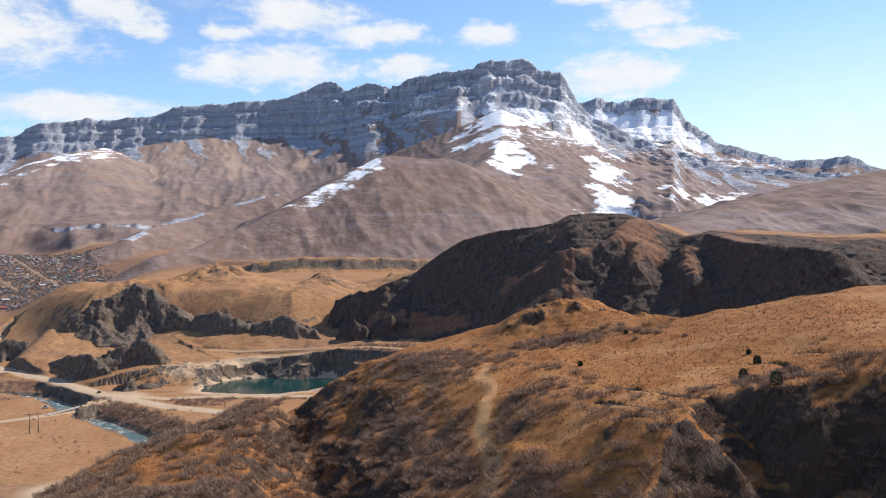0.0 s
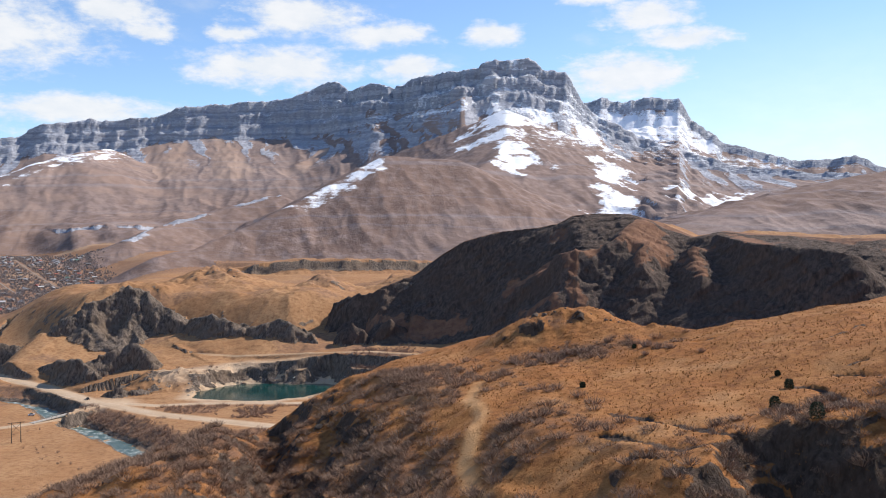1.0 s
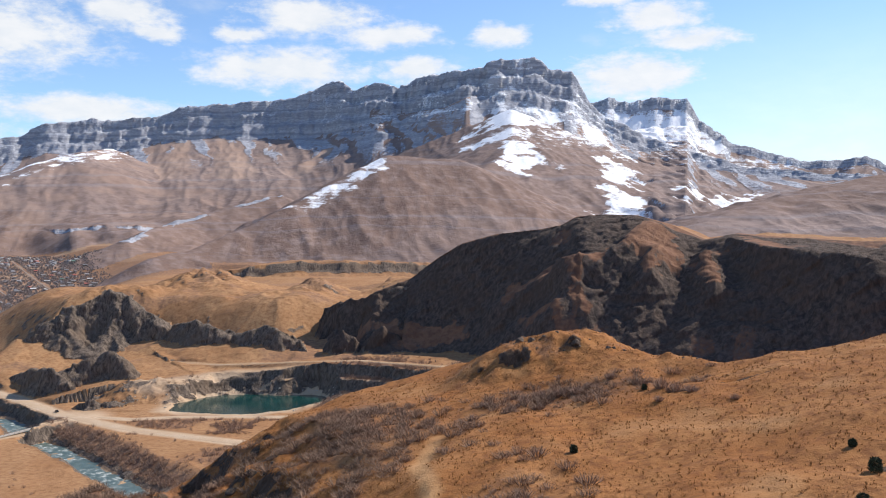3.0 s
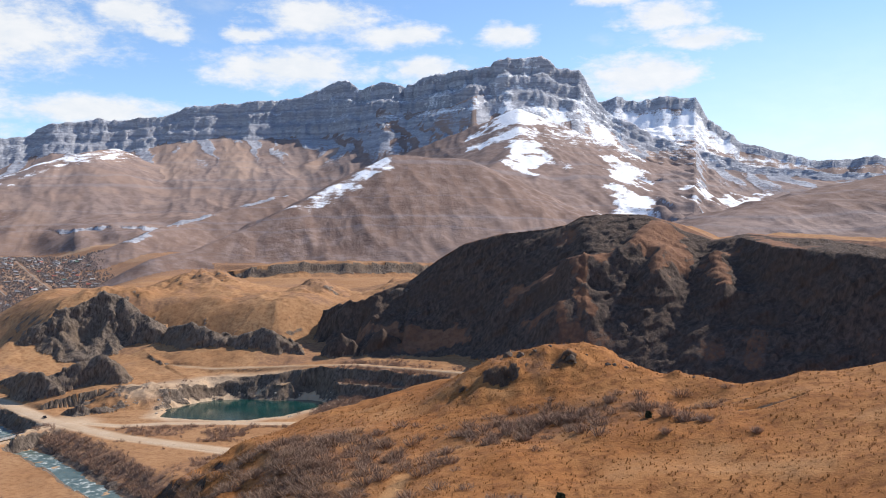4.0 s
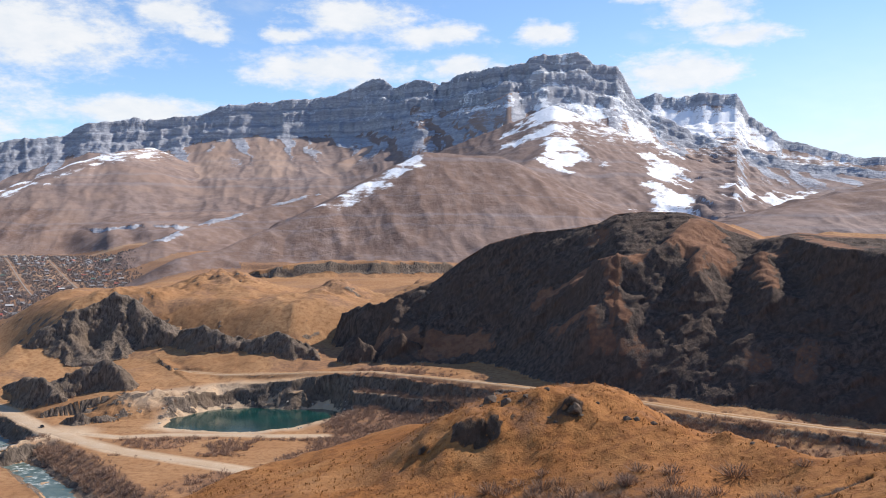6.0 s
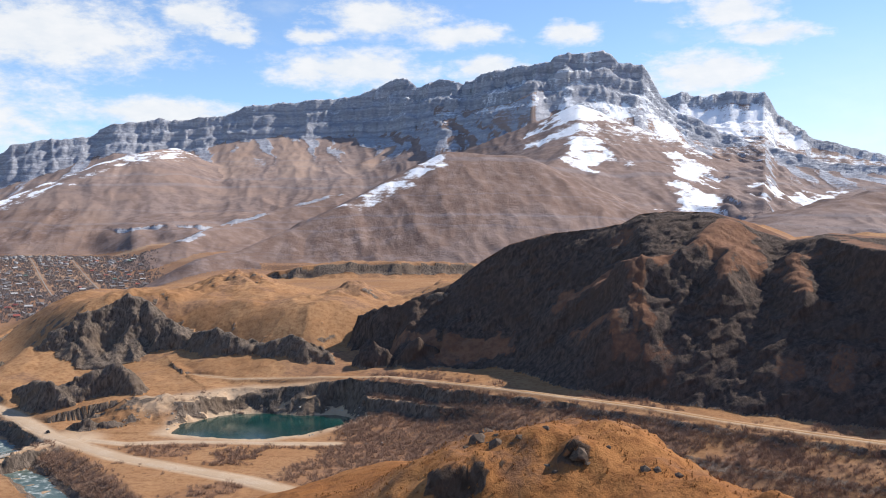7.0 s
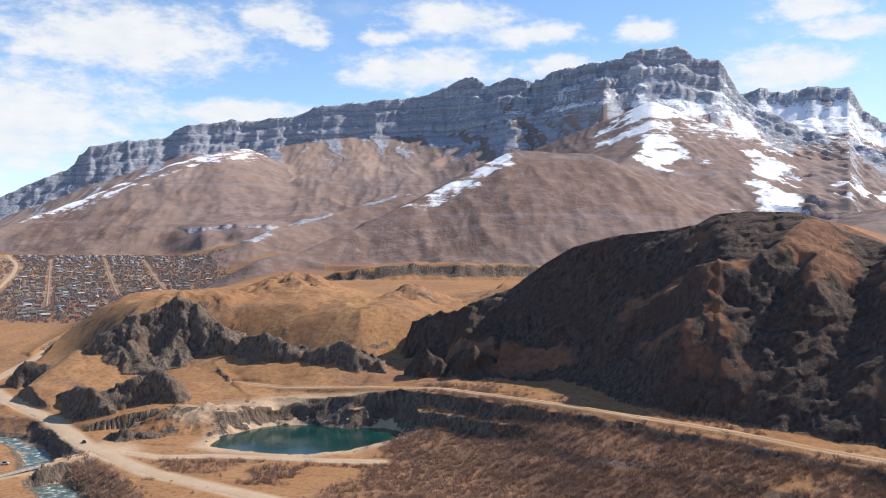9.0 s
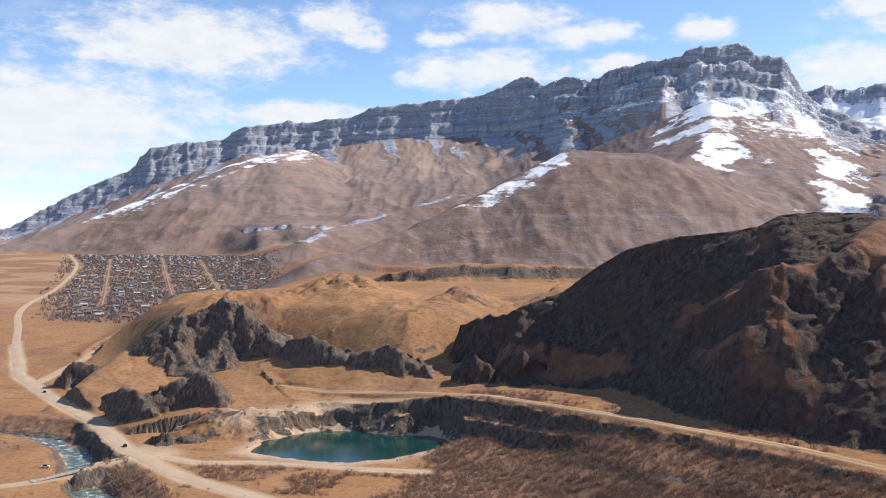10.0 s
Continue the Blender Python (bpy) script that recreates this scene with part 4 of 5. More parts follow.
m, n = material("gravel_road")
pos = n.add("ShaderNodeNewGeometry").outputs["Position"]
grit = n.noise(pos, 1.4, 8.0, 0.7)
wear = n.noise(pos, 0.08, 4.0)
finish(n, n.mix(n.ramp(grit, 0.3, 0.7), n.mix(n.ramp(wear, 0.35, 0.65), (0.50, 0.37, 0.25), (0.56, 0.45, 0.34)), (0.40, 0.28, 0.18)), 0.95, grit, 0.5, 0.1, 0.1)
gravel = m
m, n = material("dirt_track")
pos = n.add("ShaderNodeNewGeometry").outputs["Position"]
grit = n.noise(pos, 1.2, 8.0, 0.7)
finish(n, n.mix(n.ramp(grit, 0.35, 0.65), (0.44, 0.265, 0.135), (0.32, 0.175, 0.085)), 0.95, grit, 0.5, 0.1, 0.1)
dirt = m
tagged(ribbon("road", ROAD, 4.0, (-4.2, -3.2, -1.4, 0, 1.4, 3.2, 4.2), (0.02, 0.16, 0.12, 0.2, 0.12, 0.16, 0.02), lambda x, y, p: plain(x, y), gravel, 0.35), "pale dusty gravel road", "road", kind="structure")
tagged(ribbon("side_road", SIDE_ROAD, 4.0, (-2.6, -1, 0, 1, 2.6), (0.02, 0.15, 0.2, 0.15, 0.02), lambda x, y, p: plain(x, y), gravel, 0.3, 6), "narrow pale dirt road", "road", kind="structure")
tagged(ribbon("pond_road", POND_ROAD, 3.0, (-2.2, -1, 0, 1, 2.2), (0.02, 0.14, 0.18, 0.14, 0.02), lambda x, y, p: plain(x, y), gravel, 0.3, 7), "pale track along the pond", "road", kind="structure")
tagged(ribbon("hill_track", TRACK, 3.0, (-1.6, -0.8, 0, 0.8, 1.6), (0.03, 0.14, 0.2, 0.14, 0.03), lambda x, y, p: p[:, 2], dirt, 0.3, 8), "tan dirt track along the quarry terrace", "road", kind="structure")


# ---- small builders ----
def plain_material(name, color, rough=0.8, spread=0.25, size=0.5, metal=0.0, random_tint=0.0):
    m, n = material(name)
    pos = n.add("ShaderNodeNewGeometry").outputs["Position"]
    grain = n.noise(pos, 1.0 / size, 6.0, 0.65)
    dark = tuple(c * (1 - spread) for c in color)
    col = n.mix(n.ramp(grain, 0.3, 0.7), dark, color)
    if random_tint:
        pick = n.add("ShaderNodeNewGeometry").outputs["Random Per Island"]
        col = n.mix(n.math("MULTIPLY", pick, random_tint), col, tuple(c * 0.35 for c in color))
    finish(n, col, rough, grain, 0.3, size * 0.1, 0.3, Metallic=metal)
    return m


def part(name, bm, mat, parent=None, label=""):
    """Links a bmesh as one mesh object, under a thing if one is given."""
    me = bpy.data.meshes.new(name)
    bm.to_mesh(me)
    bm.free()
    me.materials.append(mat)
    ob = new(name, me)
    ob.parent = parent
    if label:
        ob["label"] = label
    return ob


def box(size, at=(0, 0, 0), bevel=0.0, turn=None):
    bm = bmesh.new()
    bmesh.ops.create_cube(bm, size=1)
    bmesh.ops.scale(bm, vec=size, verts=bm.verts)
    if bevel:
        bmesh.ops.bevel(bm, geom=bm.edges[:], offset=bevel, segments=2, affect="EDGES")
    if turn:
        bmesh.ops.transform(bm, matrix=turn, verts=bm.verts)
    bmesh.ops.translate(bm, vec=at, verts=bm.verts)
    return bm


def tube(a, b, radius, sides=6, end=None):
    """A round bar from a to b, tapering to end."""
    bm = bmesh.new()
    a, b = Vector(a), Vector(b)
    bmesh.ops.create_cone(bm, cap_ends=True, segments=sides, radius1=radius, radius2=radius if end is None else end, depth=(b - a).length)
    m = Matrix.Translation((a + b) / 2) @ (b - a).to_track_quat("Z", "Y").to_matrix().to_4x4()
    bmesh.ops.transform(bm, matrix=m, verts=bm.verts)
    return bm


def joined(*parts):
    out = bmesh.new()
    for p in parts:
        me = bpy.data.meshes.new("scratch")
        p.to_mesh(me)
        p.free()
        out.from_mesh(me)
        bpy.data.meshes.remove(me)
    return out


def tri_object(name, verts, tris, mat, smooth=False):
    me = bpy.data.meshes.new(name)
    me.vertices.add(len(verts))
    me.vertices.foreach_set("co", np.asarray(verts, np.float32).ravel())
    me.loops.add(tris.size)
    me.loops.foreach_set("vertex_index", tris.astype(np.int32).ravel())
    me.polygons.add(len(tris))
    me.polygons.foreach_set("loop_start", np.arange(0, tris.size, 3, dtype=np.int32))
    me.update(calc_edges=True)
    if smooth:
        me.polygons.foreach_set("use_smooth", np.ones(len(tris), bool))
    me.materials.append(mat)
    return new(name, me)


def ground_at(x, y, far=False):
    x, y = np.atleast_1d(np.asarray(x, float)), np.atleast_1d(np.asarray(y, float))
    out = height(x, y, far)
    return out


def twig_cloud(rng, count, wide, tall, blade, lean=0.9):
    """Bare twigs fanning up from a root: thin three-sided blades with a fork."""
    v, f = [], []
    for _ in range(count):
        a, out = rng.rand() * 2 * np.pi, wide * np.sqrt(rng.rand()) * lean
        top = np.array([np.cos(a) * out, np.sin(a) * out, tall * (0.45 + 0.55 * rng.rand()) * (1.15 - 0.5 * out / wide)])
        root = np.array([np.cos(a) * out * 0.35, np.sin(a) * out * 0.35, 0.0])
        b = rng.rand() * 2 * np.pi
        side = np.array([np.cos(b), np.sin(b), 0.0]) * blade
        mid = root * 0.4 + top * 0.6
        fork = mid + np.array([rng.randn() * 0.25 * wide, rng.randn() * 0.25 * wide, tall * (0.1 + 0.3 * rng.rand())])
        k = len(v)
        v += [root - side, root + side, top, mid - side * 0.8, mid + side * 0.8, fork]
        f += [(k, k + 1, k + 2), (k + 3, k + 4, k + 5)]
    return np.array(v), np.array(f)


def scattered(name, shapes, xs, ys, zs, sizes, mat, rng):
    """Many copies of the shapes as one mesh."""
    vs, fs, base = [], [], 0
    for x, y, z, s in zip(xs, ys, zs, sizes):
        v, f = shapes[rng.randint(len(shapes))]
        a = rng.rand() * 2 * np.pi
        c, t = np.cos(a) * s, np.sin(a) * s
        w = np.stack([v[:, 0] * c - v[:, 1] * t + x, v[:, 0] * t + v[:, 1] * c + y, v[:, 2] * s * (0.8 + 0.4 * rng.rand()) + z], 1)
        vs.append(w)
        fs.append(f + base)
        base += len(v)
    return tri_object(name, np.concatenate(vs), np.concatenate(fs), mat)


def sow(rng, count, x0, x1, y0, y1, far=False):
    xs, ys = x0 + (x1 - x0) * rng.rand(count), y0 + (y1 - y0) * rng.rand(count)
    z, rock, snow, scrub, pale, kind = height(xs, ys, far)
    return xs, ys, z, rock, scrub, pale, kind


def stone(rng, size, squash=0.7, points=26):
    """A broken block: the hull of scattered corners, flat underneath."""
    bm = bmesh.new()
    for _ in range(points):
        d = Vector(rng.randn(3)).normalized()
        k = size * (0.78 + 0.35 * rng.rand())
        bm.verts.new((d.x * k * 1.15, d.y * k * 0.9, max(d.z, -0.55) * k * squash))
    hull = bmesh.ops.convex_hull(bm, input=bm.verts[:])
    bmesh.ops.delete(bm, geom=[g for g in hull["geom_interior"] if isinstance(g, bmesh.types.BMVert)], context="VERTS")
    return bm


rng = np.random.RandomState(11)
twig_brown = plain_material("bare_twigs", (0.36, 0.23, 0.155), 0.9, 0.3, 0.6, random_tint=0.5)
twig_grey = plain_material("grey_twigs", (0.42, 0.27, 0.19), 0.9, 0.3, 0.8, random_tint=0.5)
straw = plain_material("dry_grass_blades", (0.42, 0.19, 0.06), 0.9, 0.3, 0.5, random_tint=0.45)
needle = plain_material("juniper_green", (0.06, 0.075, 0.038), 0.85, 0.5, 0.3, random_tint=0.5)
rock_dark = plain_material("weathered_rock", (0.15, 0.105, 0.075), 0.9, 0.6, 0.4)
rock_pale = plain_material("pale_rubble", (0.55, 0.47, 0.38), 0.9, 0.4, 0.5)

# ---- scrub and grass on the near hill ----
bushes = [twig_cloud(rng, 62, 1.35, 1.15, 0.035, 1.1) for _ in range(8)]
xs, ys, z, rock, scrub, pale, kind = sow(rng, 48000, -75, 110, 60, 268)
gully_side = np.minimum(along(xs, ys, GULLY_A)[0], along(xs, ys, GULLY_B)[0]) < 28
ok = (kind == 3) & (rng.rand(len(xs)) < np.maximum(scrub * 0.42, 0.2 * gully_side)) & (ys > 70) & (ys < 236)
xs, ys, z = xs[ok], ys[ok], z[ok]
tagged(scattered("hill_scrub", bushes, xs, ys, z - 0.1, 0.6 + 1.1 * rng.rand(len(xs)) ** 1.5, twig_brown, rng), "bare grey-brown scrub on the grassy hill", "scrub", kind="stuff")
grass = [twig_cloud(rng, 7, 0.32, 0.38, 0.035) for _ in range(6)]
xs, ys, z, rock, scrub, pale, kind = sow(rng, 30000, -60, 105, 85, 262)
ok = (kind == 3) & (rock < 0.5) & (pale < 0.6)
xs, ys, z = xs[ok], ys[ok], z[ok]
tagged(scattered("dry_grass", grass, xs, ys, z - 0.03, 0.5 + 0.9 * rng.rand(len(xs)) ** 2, straw, rng), "tufts of dry golden grass", "grass", kind="stuff")

# separate shrubs that stand clear
shrub_proto = None
for sx, sy, size in ((56, 210, 1.9), (54, 212, 1.5), (58, 208, 1.4), (39, 222, 1.8), (36, 224, 1.6), (42, 221, 1.5), (33, 220, 1.6), (45, 224, 1.4), (30, 216, 1.4), (66, 137, 1.4), (70, 133, 1.3), (49, 226, 1.2),
                     (24, 214, 1.3), (27, 221, 1.2), (62, 200, 0.9), (52, 205, 0.9)):
    zz = float(ground_at(sx, sy)[0][0])
    if shrub_proto is None:
        v, f = twig_cloud(rng, 150, 1.3, 1.3, 0.03)
        shrub_proto = tri_object("shrub", v, f, twig_grey)
        shrub_proto.matrix_basis = pose(sx, sy, zz - 0.1) @ Matrix.Scale(size, 4)
        tagged(shrub_proto, "leafless grey-brown shrub on dry grass", "shrub", group="shrubs on the hill")
    else:
        ob = copy_thing(shrub_proto, pose(sx, sy, zz - 0.1, 0, 0, rng.rand() * 360))
        ob.scale = (size, size, size * (0.8 + 0.3 * rng.rand()))


def juniper(x, y, tall):
    thing = new("juniper")
    zz = float(ground_at(x, y)[0][0])
    thing.matrix_basis = pose(x, y, zz - 0.05, 0, 0, rng.rand() * 360)
    part("trunk", tube((0, 0, 0), (0.03, 0.02, tall * 0.7), 0.09, 6, 0.02), twig_brown, thing)
    v, f = [], []
    for _ in range(900):
        h = rng.rand()
        rad = 0.46 * tall * np.sqrt(max(1 - (1.7 * h - 0.55) ** 2 / 1.4, 0.02)) * (0.5 + 0.5 * rng.rand()) + 0.03
        a = rng.rand() * 2 * np.pi
        p = np.array([np.cos(a) * rad, np.sin(a) * rad, tall * (0.06 + 0.94 * h)])
        d = rng.randn(3) * 0.10 + np.array([np.cos(a) * 0.05, np.sin(a) * 0.05, 0.08])
        e = rng.randn(3) * 0.07
        k = len(v)
        v += [p - e, p + e, p + d]
        f.append((k, k + 1, k + 2))
    crown = tri_object("crown", np.array(v), np.array(f), needle)
    crown.parent = thing
    return tagged(thing, "dark green juniper bush on dry grass", "bush", group="junipers")


for jx, jy, tall in ((57.5, 138.8, 2.2), (57, 151.4, 1.7), (63.4, 161.6, 1.5), (35.8, 186.7, 1.0), (65, 170, 0.8), (52, 214, 0.8)):
    juniper(jx, jy, tall)

# rocks about the knoll and along the cut edges
BOULDERS = [(36, 253, 1.7), (38, 249, 1.6), (37, 256, 1.2), (46, 244, 1.3), (46, 244, 0.7), (43, 249, 0.6), (52, 242, 0.9), (53, 242, 0.7), (55, 242, 0.7), (49, 246, 0.5),
            (-12, 216, 1.6), (-9, 213, 1.1), (-15, 214, 1.3), (66, 231, 0.45), (64, 233, 0.5)]
spots = [(bx, by, size, 1.0) for bx, by, size in BOULDERS]
for bx, by, size in BOULDERS[:4] + BOULDERS[-5:-2]:  # slabs broken off the larger ones
    for _ in range(3):
        spots.append((bx + 1.3 * size * rng.randn(), by + 0.7 * size * rng.randn(), size * (0.22 + 0.3 * rng.rand()), 0.8))
zz = ground_at([p[0] for p in spots], [p[1] for p in spots])[0]
for (bx, by, size, squash), bz in zip(spots, zz):
    ob = part("boulder", stone(rng, size * 0.72, 0.85 * squash, 34), rock_dark)
    ob.matrix_basis = pose(bx, by, float(bz) - 0.26 * size, 0, 0, rng.rand() * 360)
    tagged(ob, "dark weathered boulder half sunk in dry grass", "boulder", group="boulders on the hill")

# ---- pond, quarry and river: rubble and brush ----
stones = [part("loose_stone", stone(rng, 1.0, 0.7, 20), rock_pale) for _ in range(4)]
spots = []
while len(spots) < 90:
    t = rng.rand()
    if t < 0.45:
        k = rng.randint(len(POND))
        px, py = POND[k]
        q = POND[(k + 1) % len(POND)]
        f = rng.rand()
        px, py = px + f * (q[0] - px), py + f * (q[1] - py)
        cxn, cyn = px - cx, py - cy
        l = math.hypot(cxn, cyn)
        o = 1.5 + 5 * rng.rand()
        spots.append((px + cxn / l * o, py + cyn / l * o, 0.3 + 0.9 * rng.rand() ** 2))
    elif t < 0.75:
        spots.append((-200 + 60 * rng.rand(), 728 + 26 * rng.rand(), 0.3 + 1.0 * rng.rand() ** 2))
    else:
        spots.append((-120 + 110 * rng.rand(), 676 + 16 * rng.rand(), 0.3 + 0.7 * rng.rand() ** 2))
spot_z = ground_at([p[0] for p in spots], [p[1] for p in spots])[0]
for i, (sx, sy, size) in enumerate(spots):
    m4 = pose(sx, sy, float(spot_z[i]) + 0.15 * size, 0, 0, rng.rand() * 360)
    if i < 4:
        ob = stones[i]
        ob.matrix_basis = m4
        ob.scale = (size, size, size)
        tagged(ob, "pale quarry stone lying by the pond", "stone", group="stones round the pond")
    else:
        ob = copy_thing(stones[i % 4], m4)
        ob.scale = (size, size, size)

thicket = [twig_cloud(rng, 24, 2.0, 2.5, 0.07) for _ in range(8)]
xs, ys, z, rock, scrub, pale, kind = sow(rng, 75000, -330, 330, 530, 800)
near_river = along(xs, ys, RIVER)[0]
want = np.maximum(scrub * 0.5, 0.7 * ((xs > -70) & (z < 27) & (z > 0.8)) * step(fbm(xs, ys, 40, 104, 3), -0.4, 0.1))
want = np.maximum(want, 0.6 * ((xs > -170) & (xs < -20) & (ys > 636) & (ys < 684)) * step(fbm(xs, ys, 30, 132, 3), -0.1, 0.2))
want = np.where((xs < -62) & (ys > 690), want * 0.12, want)
road_gap = np.minimum.reduce([along(xs, ys, ROAD)[0], along(xs, ys, POND_ROAD)[0], along(xs, ys, [p[:2] for p in TRACK])[0] + 3])
ok = (rng.rand(len(xs)) < want) & (rock < 0.85) & (kind == 0) & (near_river > 11) & (road_gap > 8) & (inside(xs, ys, POND) > 4)
xs, ys, z = xs[ok], ys[ok], z[ok]
tagged(scattered("riverside_brush", thicket, xs, ys, z - 0.2, 0.6 + 0.8 * rng.rand(len(xs)), twig_grey, rng), "leafless grey-brown brush on the flat and terraces", "brush", kind="stuff")
xs, ys, z, rock, scrub, pale, kind = sow(rng, 2600, -330, -120, 420, 640)
ok = (rng.rand(len(xs)) < 0.2 * step(fbm(xs, ys, 40, 131, 3), 0.1, 0.4)) & (kind == 0) & (along(xs, ys, RIVER)[0] > 14)
tagged(scattered("field_brush", thicket, xs[ok], ys[ok], z[ok] - 0.2, 0.4 + 0.6 * rng.rand(ok.sum()), twig_grey, rng), "low bare bushes on the dry field", "brush", kind="stuff")

# ---- bridge over the river ----
concrete = plain_material("old_concrete", (0.48, 0.43, 0.37), 0.9, 0.3, 0.8)
rusty = plain_material("rusty_rail", (0.25, 0.17, 0.12), 0.7, 0.4, 0.4, 0.3)
bridge = new("bridge")
p0, p1 = Vector((-225, 685, 0.35)), Vector((-252, 639, -2.0))
run = p1 - p0
bridge.matrix_basis = Matrix.Translation(p0) @ Matrix.Rotation(math.atan2(run.y, run.x), 4, "Z")
span, drop = math.hypot(run.x, run.y), run.z
tilt = Matrix.Rotation(-math.atan2(drop, span), 4, "Y")
part("deck", box((span + 2, 4.2, 0.55), (span / 2, 0, drop / 2 - 0.3), 0.05, tilt), concrete, bridge)
for side in (-1.9, 1.9):
    rail = part("railing", box((span, 0.12, 0.14), (span / 2, side, drop / 2 + 0.95), 0.02, tilt), rusty, bridge, "rusty steel railing")
    for k in range(14):
        xx = span * (k + 0.5) / 14
        part("post", box((0.12, 0.12, 0.95), (xx, side, drop * xx / span + 0.45)), rusty, rail)
for xx in (span * 0.36, span * 0.66):
    part("pier", box((1.2, 3.0, 9.0), (xx, 0, drop * xx / span - 5.0), 0.15), concrete, bridge)
tagged(bridge, "narrow concrete bridge with rusty railings over the river", "bridge")
tagged(ribbon("field_road", [(-251, 640), (-263, 628), (-285, 610), (-330, 590), (-400, 560)], 3.0, (-1.6, -0.8, 0, 0.8, 1.6), (0.05, 0.16, 0.2, 0.16, 0.05), lambda x, y, p: ground_at(x, y)[0] + 0.05, gravel, 0.2, 9), "pale dirt road across the field", "road", kind="structure")

# ---- line pylons ----
weathered = plain_material("weathered_wood", (0.16, 0.12, 0.09), 0.9, 0.4, 0.4)


def pylon(x, y, turn):
    thing = new("power_pylon")
    zz = float(ground_at(x, y)[0][0])
    thing.matrix_basis = pose(x, y, zz - 0.3, 0, 0, turn)
    for s in (-2.6, 2.6):
        for o in (-1.3, 1.3):
            part("leg", tube((s, o, 0), (s, 0, 13), 0.20, 6, 0.13), weathered, thing)
    part("crossarm", box((9.5, 0.28, 0.28), (0, 0, 12.6), 0.03), weathered, thing)
    part("brace", tube((-2.6, 0, 6.5), (2.6, 0, 12.2), 0.1), weathered, thing)
    part("brace", tube((2.6, 0, 6.5), (-2.6, 0, 12.2), 0.1), weathered, thing)
    for s in (-4.4, 0, 4.4):
        part("insulator", tube((s, 0, 12.4), (s, 0, 11.3), 0.11), concrete, thing, "grey insulator string")
    return tagged(thing, "weathered wooden portal pylon on the field", "pylon", group="pylons")


pylon(-240, 586, 30)

# ---- vehicles ----
car_dark = plain_material("dark_car_paint", (0.03, 0.035, 0.045), 0.25, 0.1, 1.0)
car_white = plain_material("white_car_paint", (0.75, 0.76, 0.76), 0.3, 0.05, 1.0)
window_dark = plain_material("car_glass", (0.02, 0.025, 0.03), 0.08, 0.1, 1.0)
rubber = plain_material("tyre_rubber", (0.02, 0.02, 0.02), 0.9, 0.2, 0.2)
steel = plain_material("wheel_steel", (0.4, 0.4, 0.42), 0.4, 0.2, 0.2, 0.8)


def car(x, y, turn, paint, label, tall=1.0):
    thing = new("car")
    zz = float(ground_at(x, y)[0][0])
    thing.matrix_basis = pose(x, y, zz + 0.2, 0, 0, turn)
    part("body", box((4.3, 1.75, 0.62 * tall), (0, 0, 0.62), 0.14), paint, thing)
    bm = box((2.5, 1.55, 0.62 * tall), (-0.2, 0, 1.15 + 0.1 * tall), 0.10)
    for v in bm.verts:
        if v.co.z > 1.2:
            v.co.x = -0.2 + (v.co.x + 0.2) * 0.72
            v.co.y *= 0.85
    cabin = part("cabin", bm, window_dark, thing, "dark glazed cabin")
    part("roof", box((1.75, 1.28, 0.07), (-0.2, 0, 1.49 + 0.36 * (tall - 1)), 0.03), paint, cabin)
    for wx in (-1.35, 1.35):
        for wy in (-0.82, 0.82):
            wheel = part("wheel", tube((wx, wy - 0.11, 0.33), (wx, wy + 0.11, 0.33), 0.33, 14), rubber, thing)
            part("rim", tube((wx, wy - 0.125, 0.33), (wx, wy + 0.125, 0.33), 0.19, 10), steel, wheel)
    return tagged(thing, label, "car", group="cars")


car(-240, 708, 130, car_dark, "dark car on the gravel road by the junction")
car(-392, 850, 136, car_dark, "dark car driving along the pale gravel road")
car(-265, 668, 20, car_white, "white van parked on the dry field by the river", 1.5)

# ---- the town ----
roofs = [plain_material("roof_" + k, c, r, 0.2, 2.0) for k, c, r in (("silver", (0.33, 0.33, 0.34), 0.5), ("grey", (0.22, 0.21, 0.21), 0.7), ("red", (0.33, 0.10, 0.08), 0.6),
                                                                    ("brown", (0.22, 0.175, 0.15), 0.8), ("green", (0.12, 0.2, 0.16), 0.6), ("white", (0.48, 0.47, 0.46), 0.5))]
plaster = [plain_material("wall_" + k, c, 0.9, 0.15, 2.0) for k, c in (("white", (0.46, 0.43, 0.39)), ("cream", (0.36, 0.29, 0.23)), ("stone", (0.24, 0.20, 0.17)))]
pane_dark = plain_material("window_dark", (0.03, 0.035, 0.04), 0.15, 0.1, 1.0)


def house(length, depth, eave, rise, wall_mat, roof_mat):
    """A gabled house with its long side along x."""
    thing = new("house")
    bm = box((length, depth, eave + 1.0), (0, 0, eave / 2 - 0.5))
    walls = part("wall", bm, wall_mat, thing)
    bm = bmesh.new()
    lo, hx_, hy_ = eave, length / 2 + 0.5, depth / 2 + 0.6
    a = [bm.verts.new(p) for p in ((-hx_, -hy_, lo - 0.2), (hx_, -hy_, lo - 0.2), (hx_, hy_, lo - 0.2), (-hx_, hy_, lo - 0.2), (-hx_, 0, lo + rise), (hx_, 0, lo + rise))]
    for q in ((0, 1, 5, 4), (2, 3, 4, 5), (1, 2, 5), (3, 0, 4), (3, 2, 1, 0)):
        bm.faces.new([a[i] for i in q])
    part("roof", bm, roof_mat, thing)
    for k in (-0.3, 0.0, 0.3):
        part("window", box((1.1, 0.08, 1.3), (length * k, -depth / 2 - 0.03, eave * 0.55)), pane_dark, walls)
    part("door", box((0.95, 0.08, 2.0), (length * 0.42, -depth / 2 - 0.03, 1.0)), weathered, walls)
    return thing


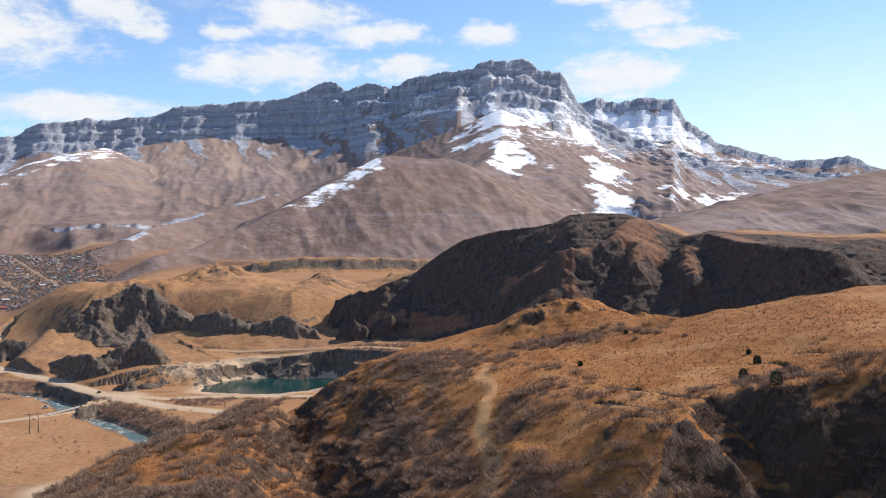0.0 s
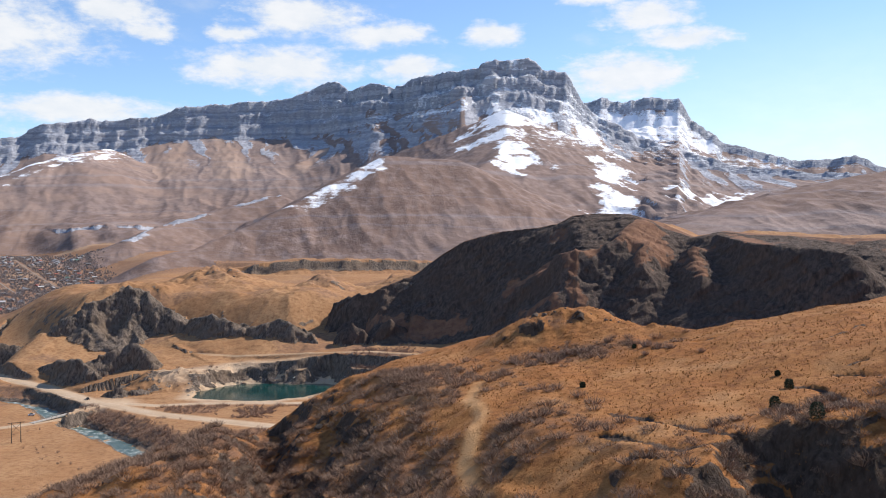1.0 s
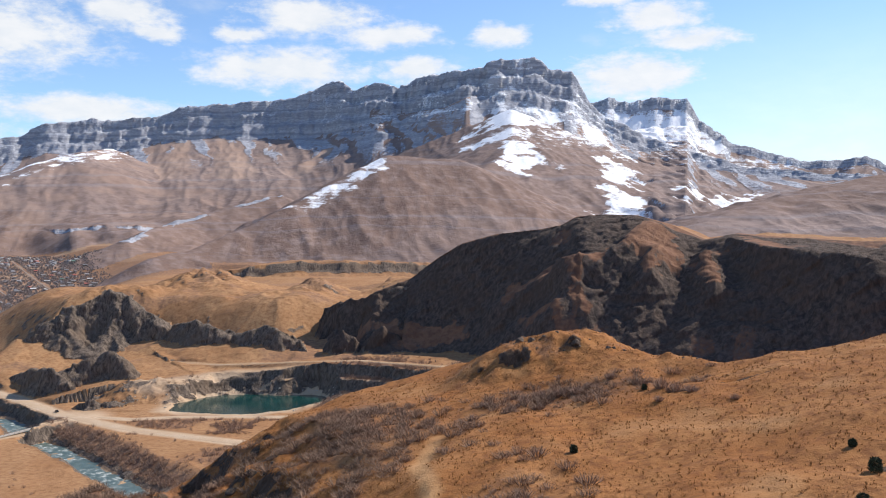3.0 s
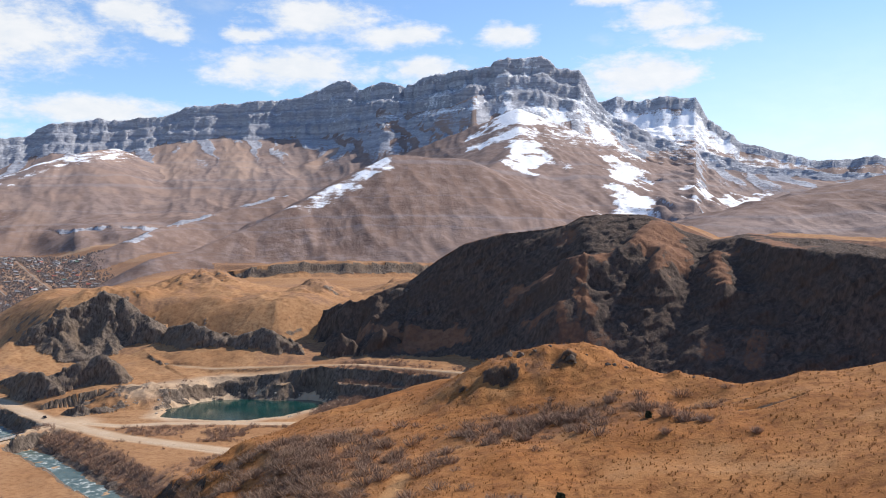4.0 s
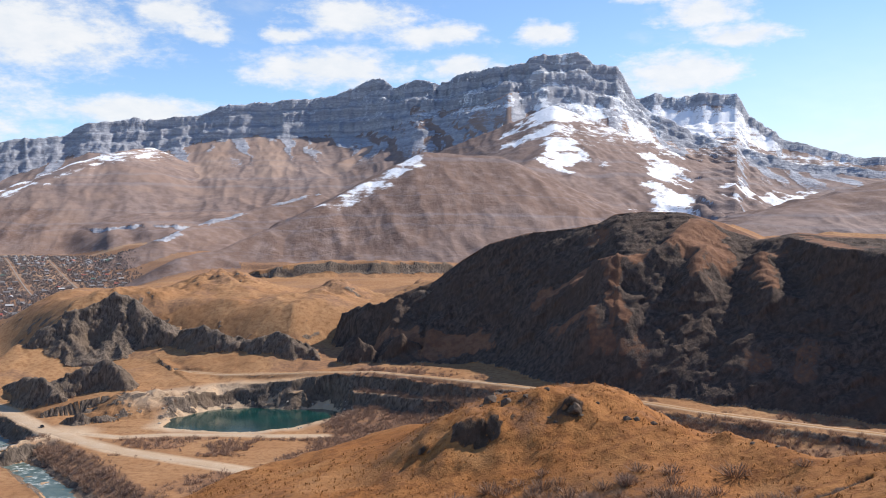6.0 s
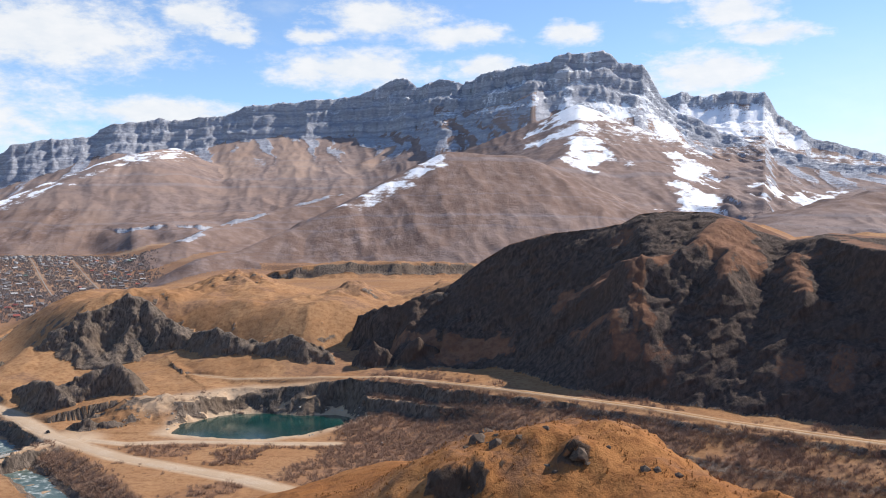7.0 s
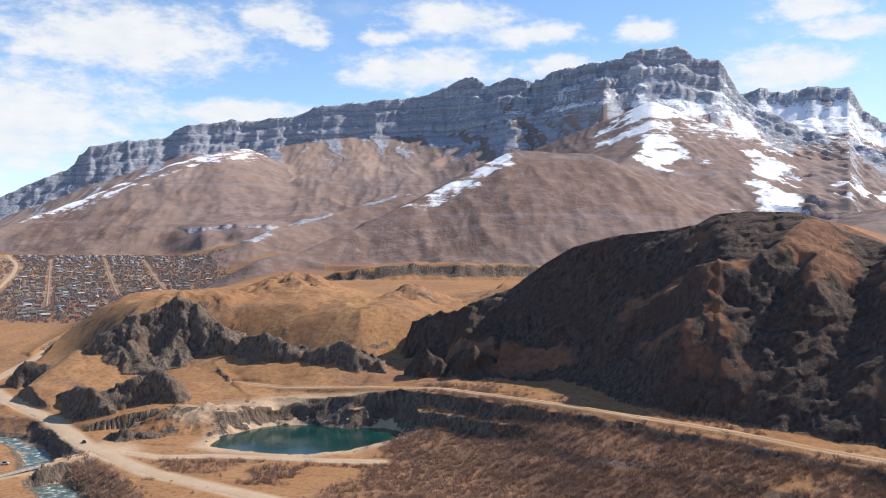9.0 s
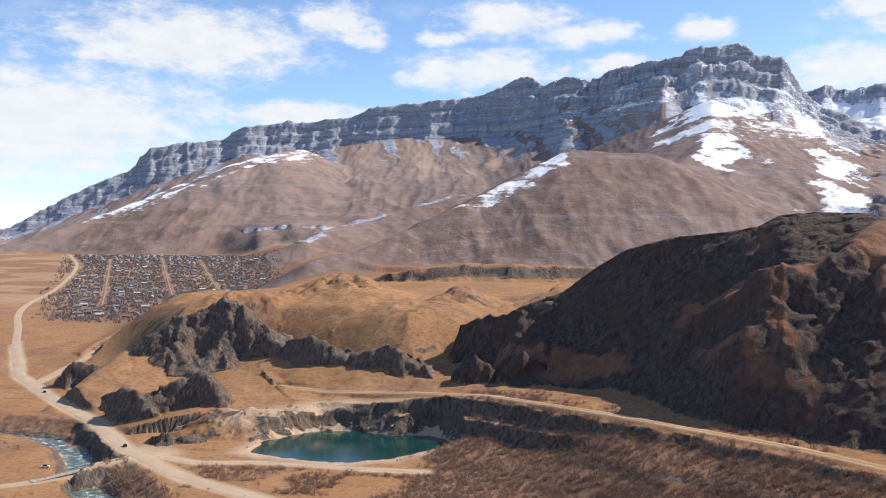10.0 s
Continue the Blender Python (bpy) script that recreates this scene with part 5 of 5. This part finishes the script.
protos = []
for i in range(9):
    p = house(7 + 3.5 * rng.rand(), 6 + 1.5 * rng.rand(), 2.6 + 1.4 * (i % 4 == 0) * rng.rand(), 1.4 + 0.9 * rng.rand(), plaster[i % 3], roofs[(0, 1, 2, 3, 3, 5, 1, 1, 4)[i]])
    p.matrix_basis = pose(-600 - 30 * i, 1235 + 6 * i, 0)
    protos.append(p)
TOWN = [(-515, 1190), (-640, 1235), (-720, 1380), (-860, 1560), (-1150, 2050), (-1400, 2430), (-1560, 2700), (-1150, 2760), (-900, 2550), (-770, 2230), (-610, 1850), (-545, 1500)]
street = np.array([-0.49, 0.87])
cross_ = np.array([0.87, 0.49])
lots = []
for iu in range(0, 78):
    for iv in range(-13, 18):
        p = np.array([-590, 1210]) + street * (iu * 24 + 20 * rng.rand()) + cross_ * (iv * 22 + 18 * rng.rand())
        lots.append((p[0], p[1], rng.rand()))
lots = np.array(lots)
keep = (inside(lots[:, 0], lots[:, 1], TOWN) < -6) & (lots[:, 2] < 0.4 + 0.25 * fbm(lots[:, 0], lots[:, 1], 160, 175, 2)) & (along(lots[:, 0], lots[:, 1], ROAD)[0] > 16)
STREETS = [[(-689, 1410), (-1040, 2000), (-1330, 2490)], [(-686, 1616), (-1003, 2183), (-1260, 2640)], [(-673, 1767), (-978, 2331), (-1100, 2560)]]
for st in STREETS:
    keep &= along(lots[:, 0], lots[:, 1], st)[0] > 11
lots = lots[keep]
lots = lots[np.argsort(lots[:, 1])]
lz = height(lots[:, 0], lots[:, 1], True)[0]
base_turn = math.degrees(math.atan2(cross_[1], cross_[0]))
used = 0
far_v, far_f, count = [], [], 0
for (lx, ly, _), zz in zip(lots, lz):
    turn = base_turn + (90 if rng.rand() < 0.4 else 0) + rng.randn() * 11
    if used < 240:
        src = protos[(0, 1, 1, 3, 3, 5, 6, 7, 0, 6, 1, 7, 8, 2, 3, 5, 1)[rng.randint(17)]] if used >= 9 else protos[used]
        m4 = pose(lx, ly, zz, 0, 0, turn)
        if used < 9:
            src.matrix_basis = m4
            ob = src
        else:
            ob = copy_thing(src, m4)
        tagged(ob, "small gabled village house among bare trees", "house", group="village houses")
        used += 1
    else:
        c, s_ = math.cos(radians(turn)), math.sin(radians(turn))
        l, d_, e_ = 3.6 + 3.4 * rng.rand() ** 2, 3.0 + 1.2 * rng.rand(), 2.4 + 1.6 * rng.rand() ** 2
        loc = np.array([(-l, -d_, -1), (l, -d_, -1), (l, d_, -1), (-l, d_, -1), (-l, -d_, e_), (l, -d_, e_), (l, d_, e_), (-l, d_, e_), (-l, 0, e_ + 2), (l, 0, e_ + 2)])
        far_v.append(np.stack([loc[:, 0] * c - loc[:, 1] * s_ + lx, loc[:, 0] * s_ + loc[:, 1] * c + ly, loc[:, 2] + zz], 1))
        tri = np.array([(0, 1, 5), (0, 5, 4), (1, 2, 6), (1, 6, 5), (2, 3, 7), (2, 7, 6), (3, 0, 4), (3, 4, 7), (4, 5, 9), (4, 9, 8), (6, 7, 8), (6, 8, 9), (5, 6, 9), (7, 4, 8)])
        far_f.append(tri + count)
        count += 10
m, n = material("far_roofs")
pick = n.add("ShaderNodeNewGeometry").outputs["Random Per Island"]
tone_ = n.mix(n.ramp(pick, 0.5, 0.55), (0.28, 0.28, 0.285), n.mix(n.ramp(pick, 0.93, 0.94), (0.23, 0.205, 0.19), (0.30, 0.13, 0.10)))
finish(n, tone_, 0.7)
if far_v:
    tagged(tri_object("far_houses", np.concatenate(far_v), np.concatenate(far_f), m), "far small houses of the village", "houses", kind="stuff")
street_grey = plain_material("dusty_street", (0.36, 0.31, 0.265), 0.95, 0.3, 4.0)
for st in STREETS:
    tagged(ribbon("village_street", st, 20.0, (-1.2, 0, 1.2), (0.3, 0.6, 0.3), lambda x, y, p: height(x, y, True)[0] + 0.5, street_grey, 0.0), "pale village street", "road", kind="structure")
tree_grey = plain_material("garden_tree_bark", (0.31, 0.265, 0.25), 0.9, 0.3, 2.0, random_tint=0.5)
# bare garden trees
orchard = [twig_cloud(rng, 20, 3.2, 5.6, 0.22) for _ in range(6)]
xs, ys = -1750 + 1300 * rng.rand(32000), 1180 + 1850 * rng.rand(32000)
ok = (inside(xs, ys, TOWN) < 40 * rng.rand(len(xs))) & (rng.rand(32000) < 0.95) & (along(xs, ys, ROAD)[0] > 12)
for st in STREETS:
    ok &= along(xs, ys, st)[0] > 6
xs, ys = xs[ok], ys[ok]
z = height(xs, ys, True)[0]
tagged(scattered("garden_trees", orchard, xs, ys, z - 0.3, 0.7 + 0.7 * rng.rand(len(xs)), tree_grey, rng), "bare grey garden trees between the houses", "trees", kind="stuff")
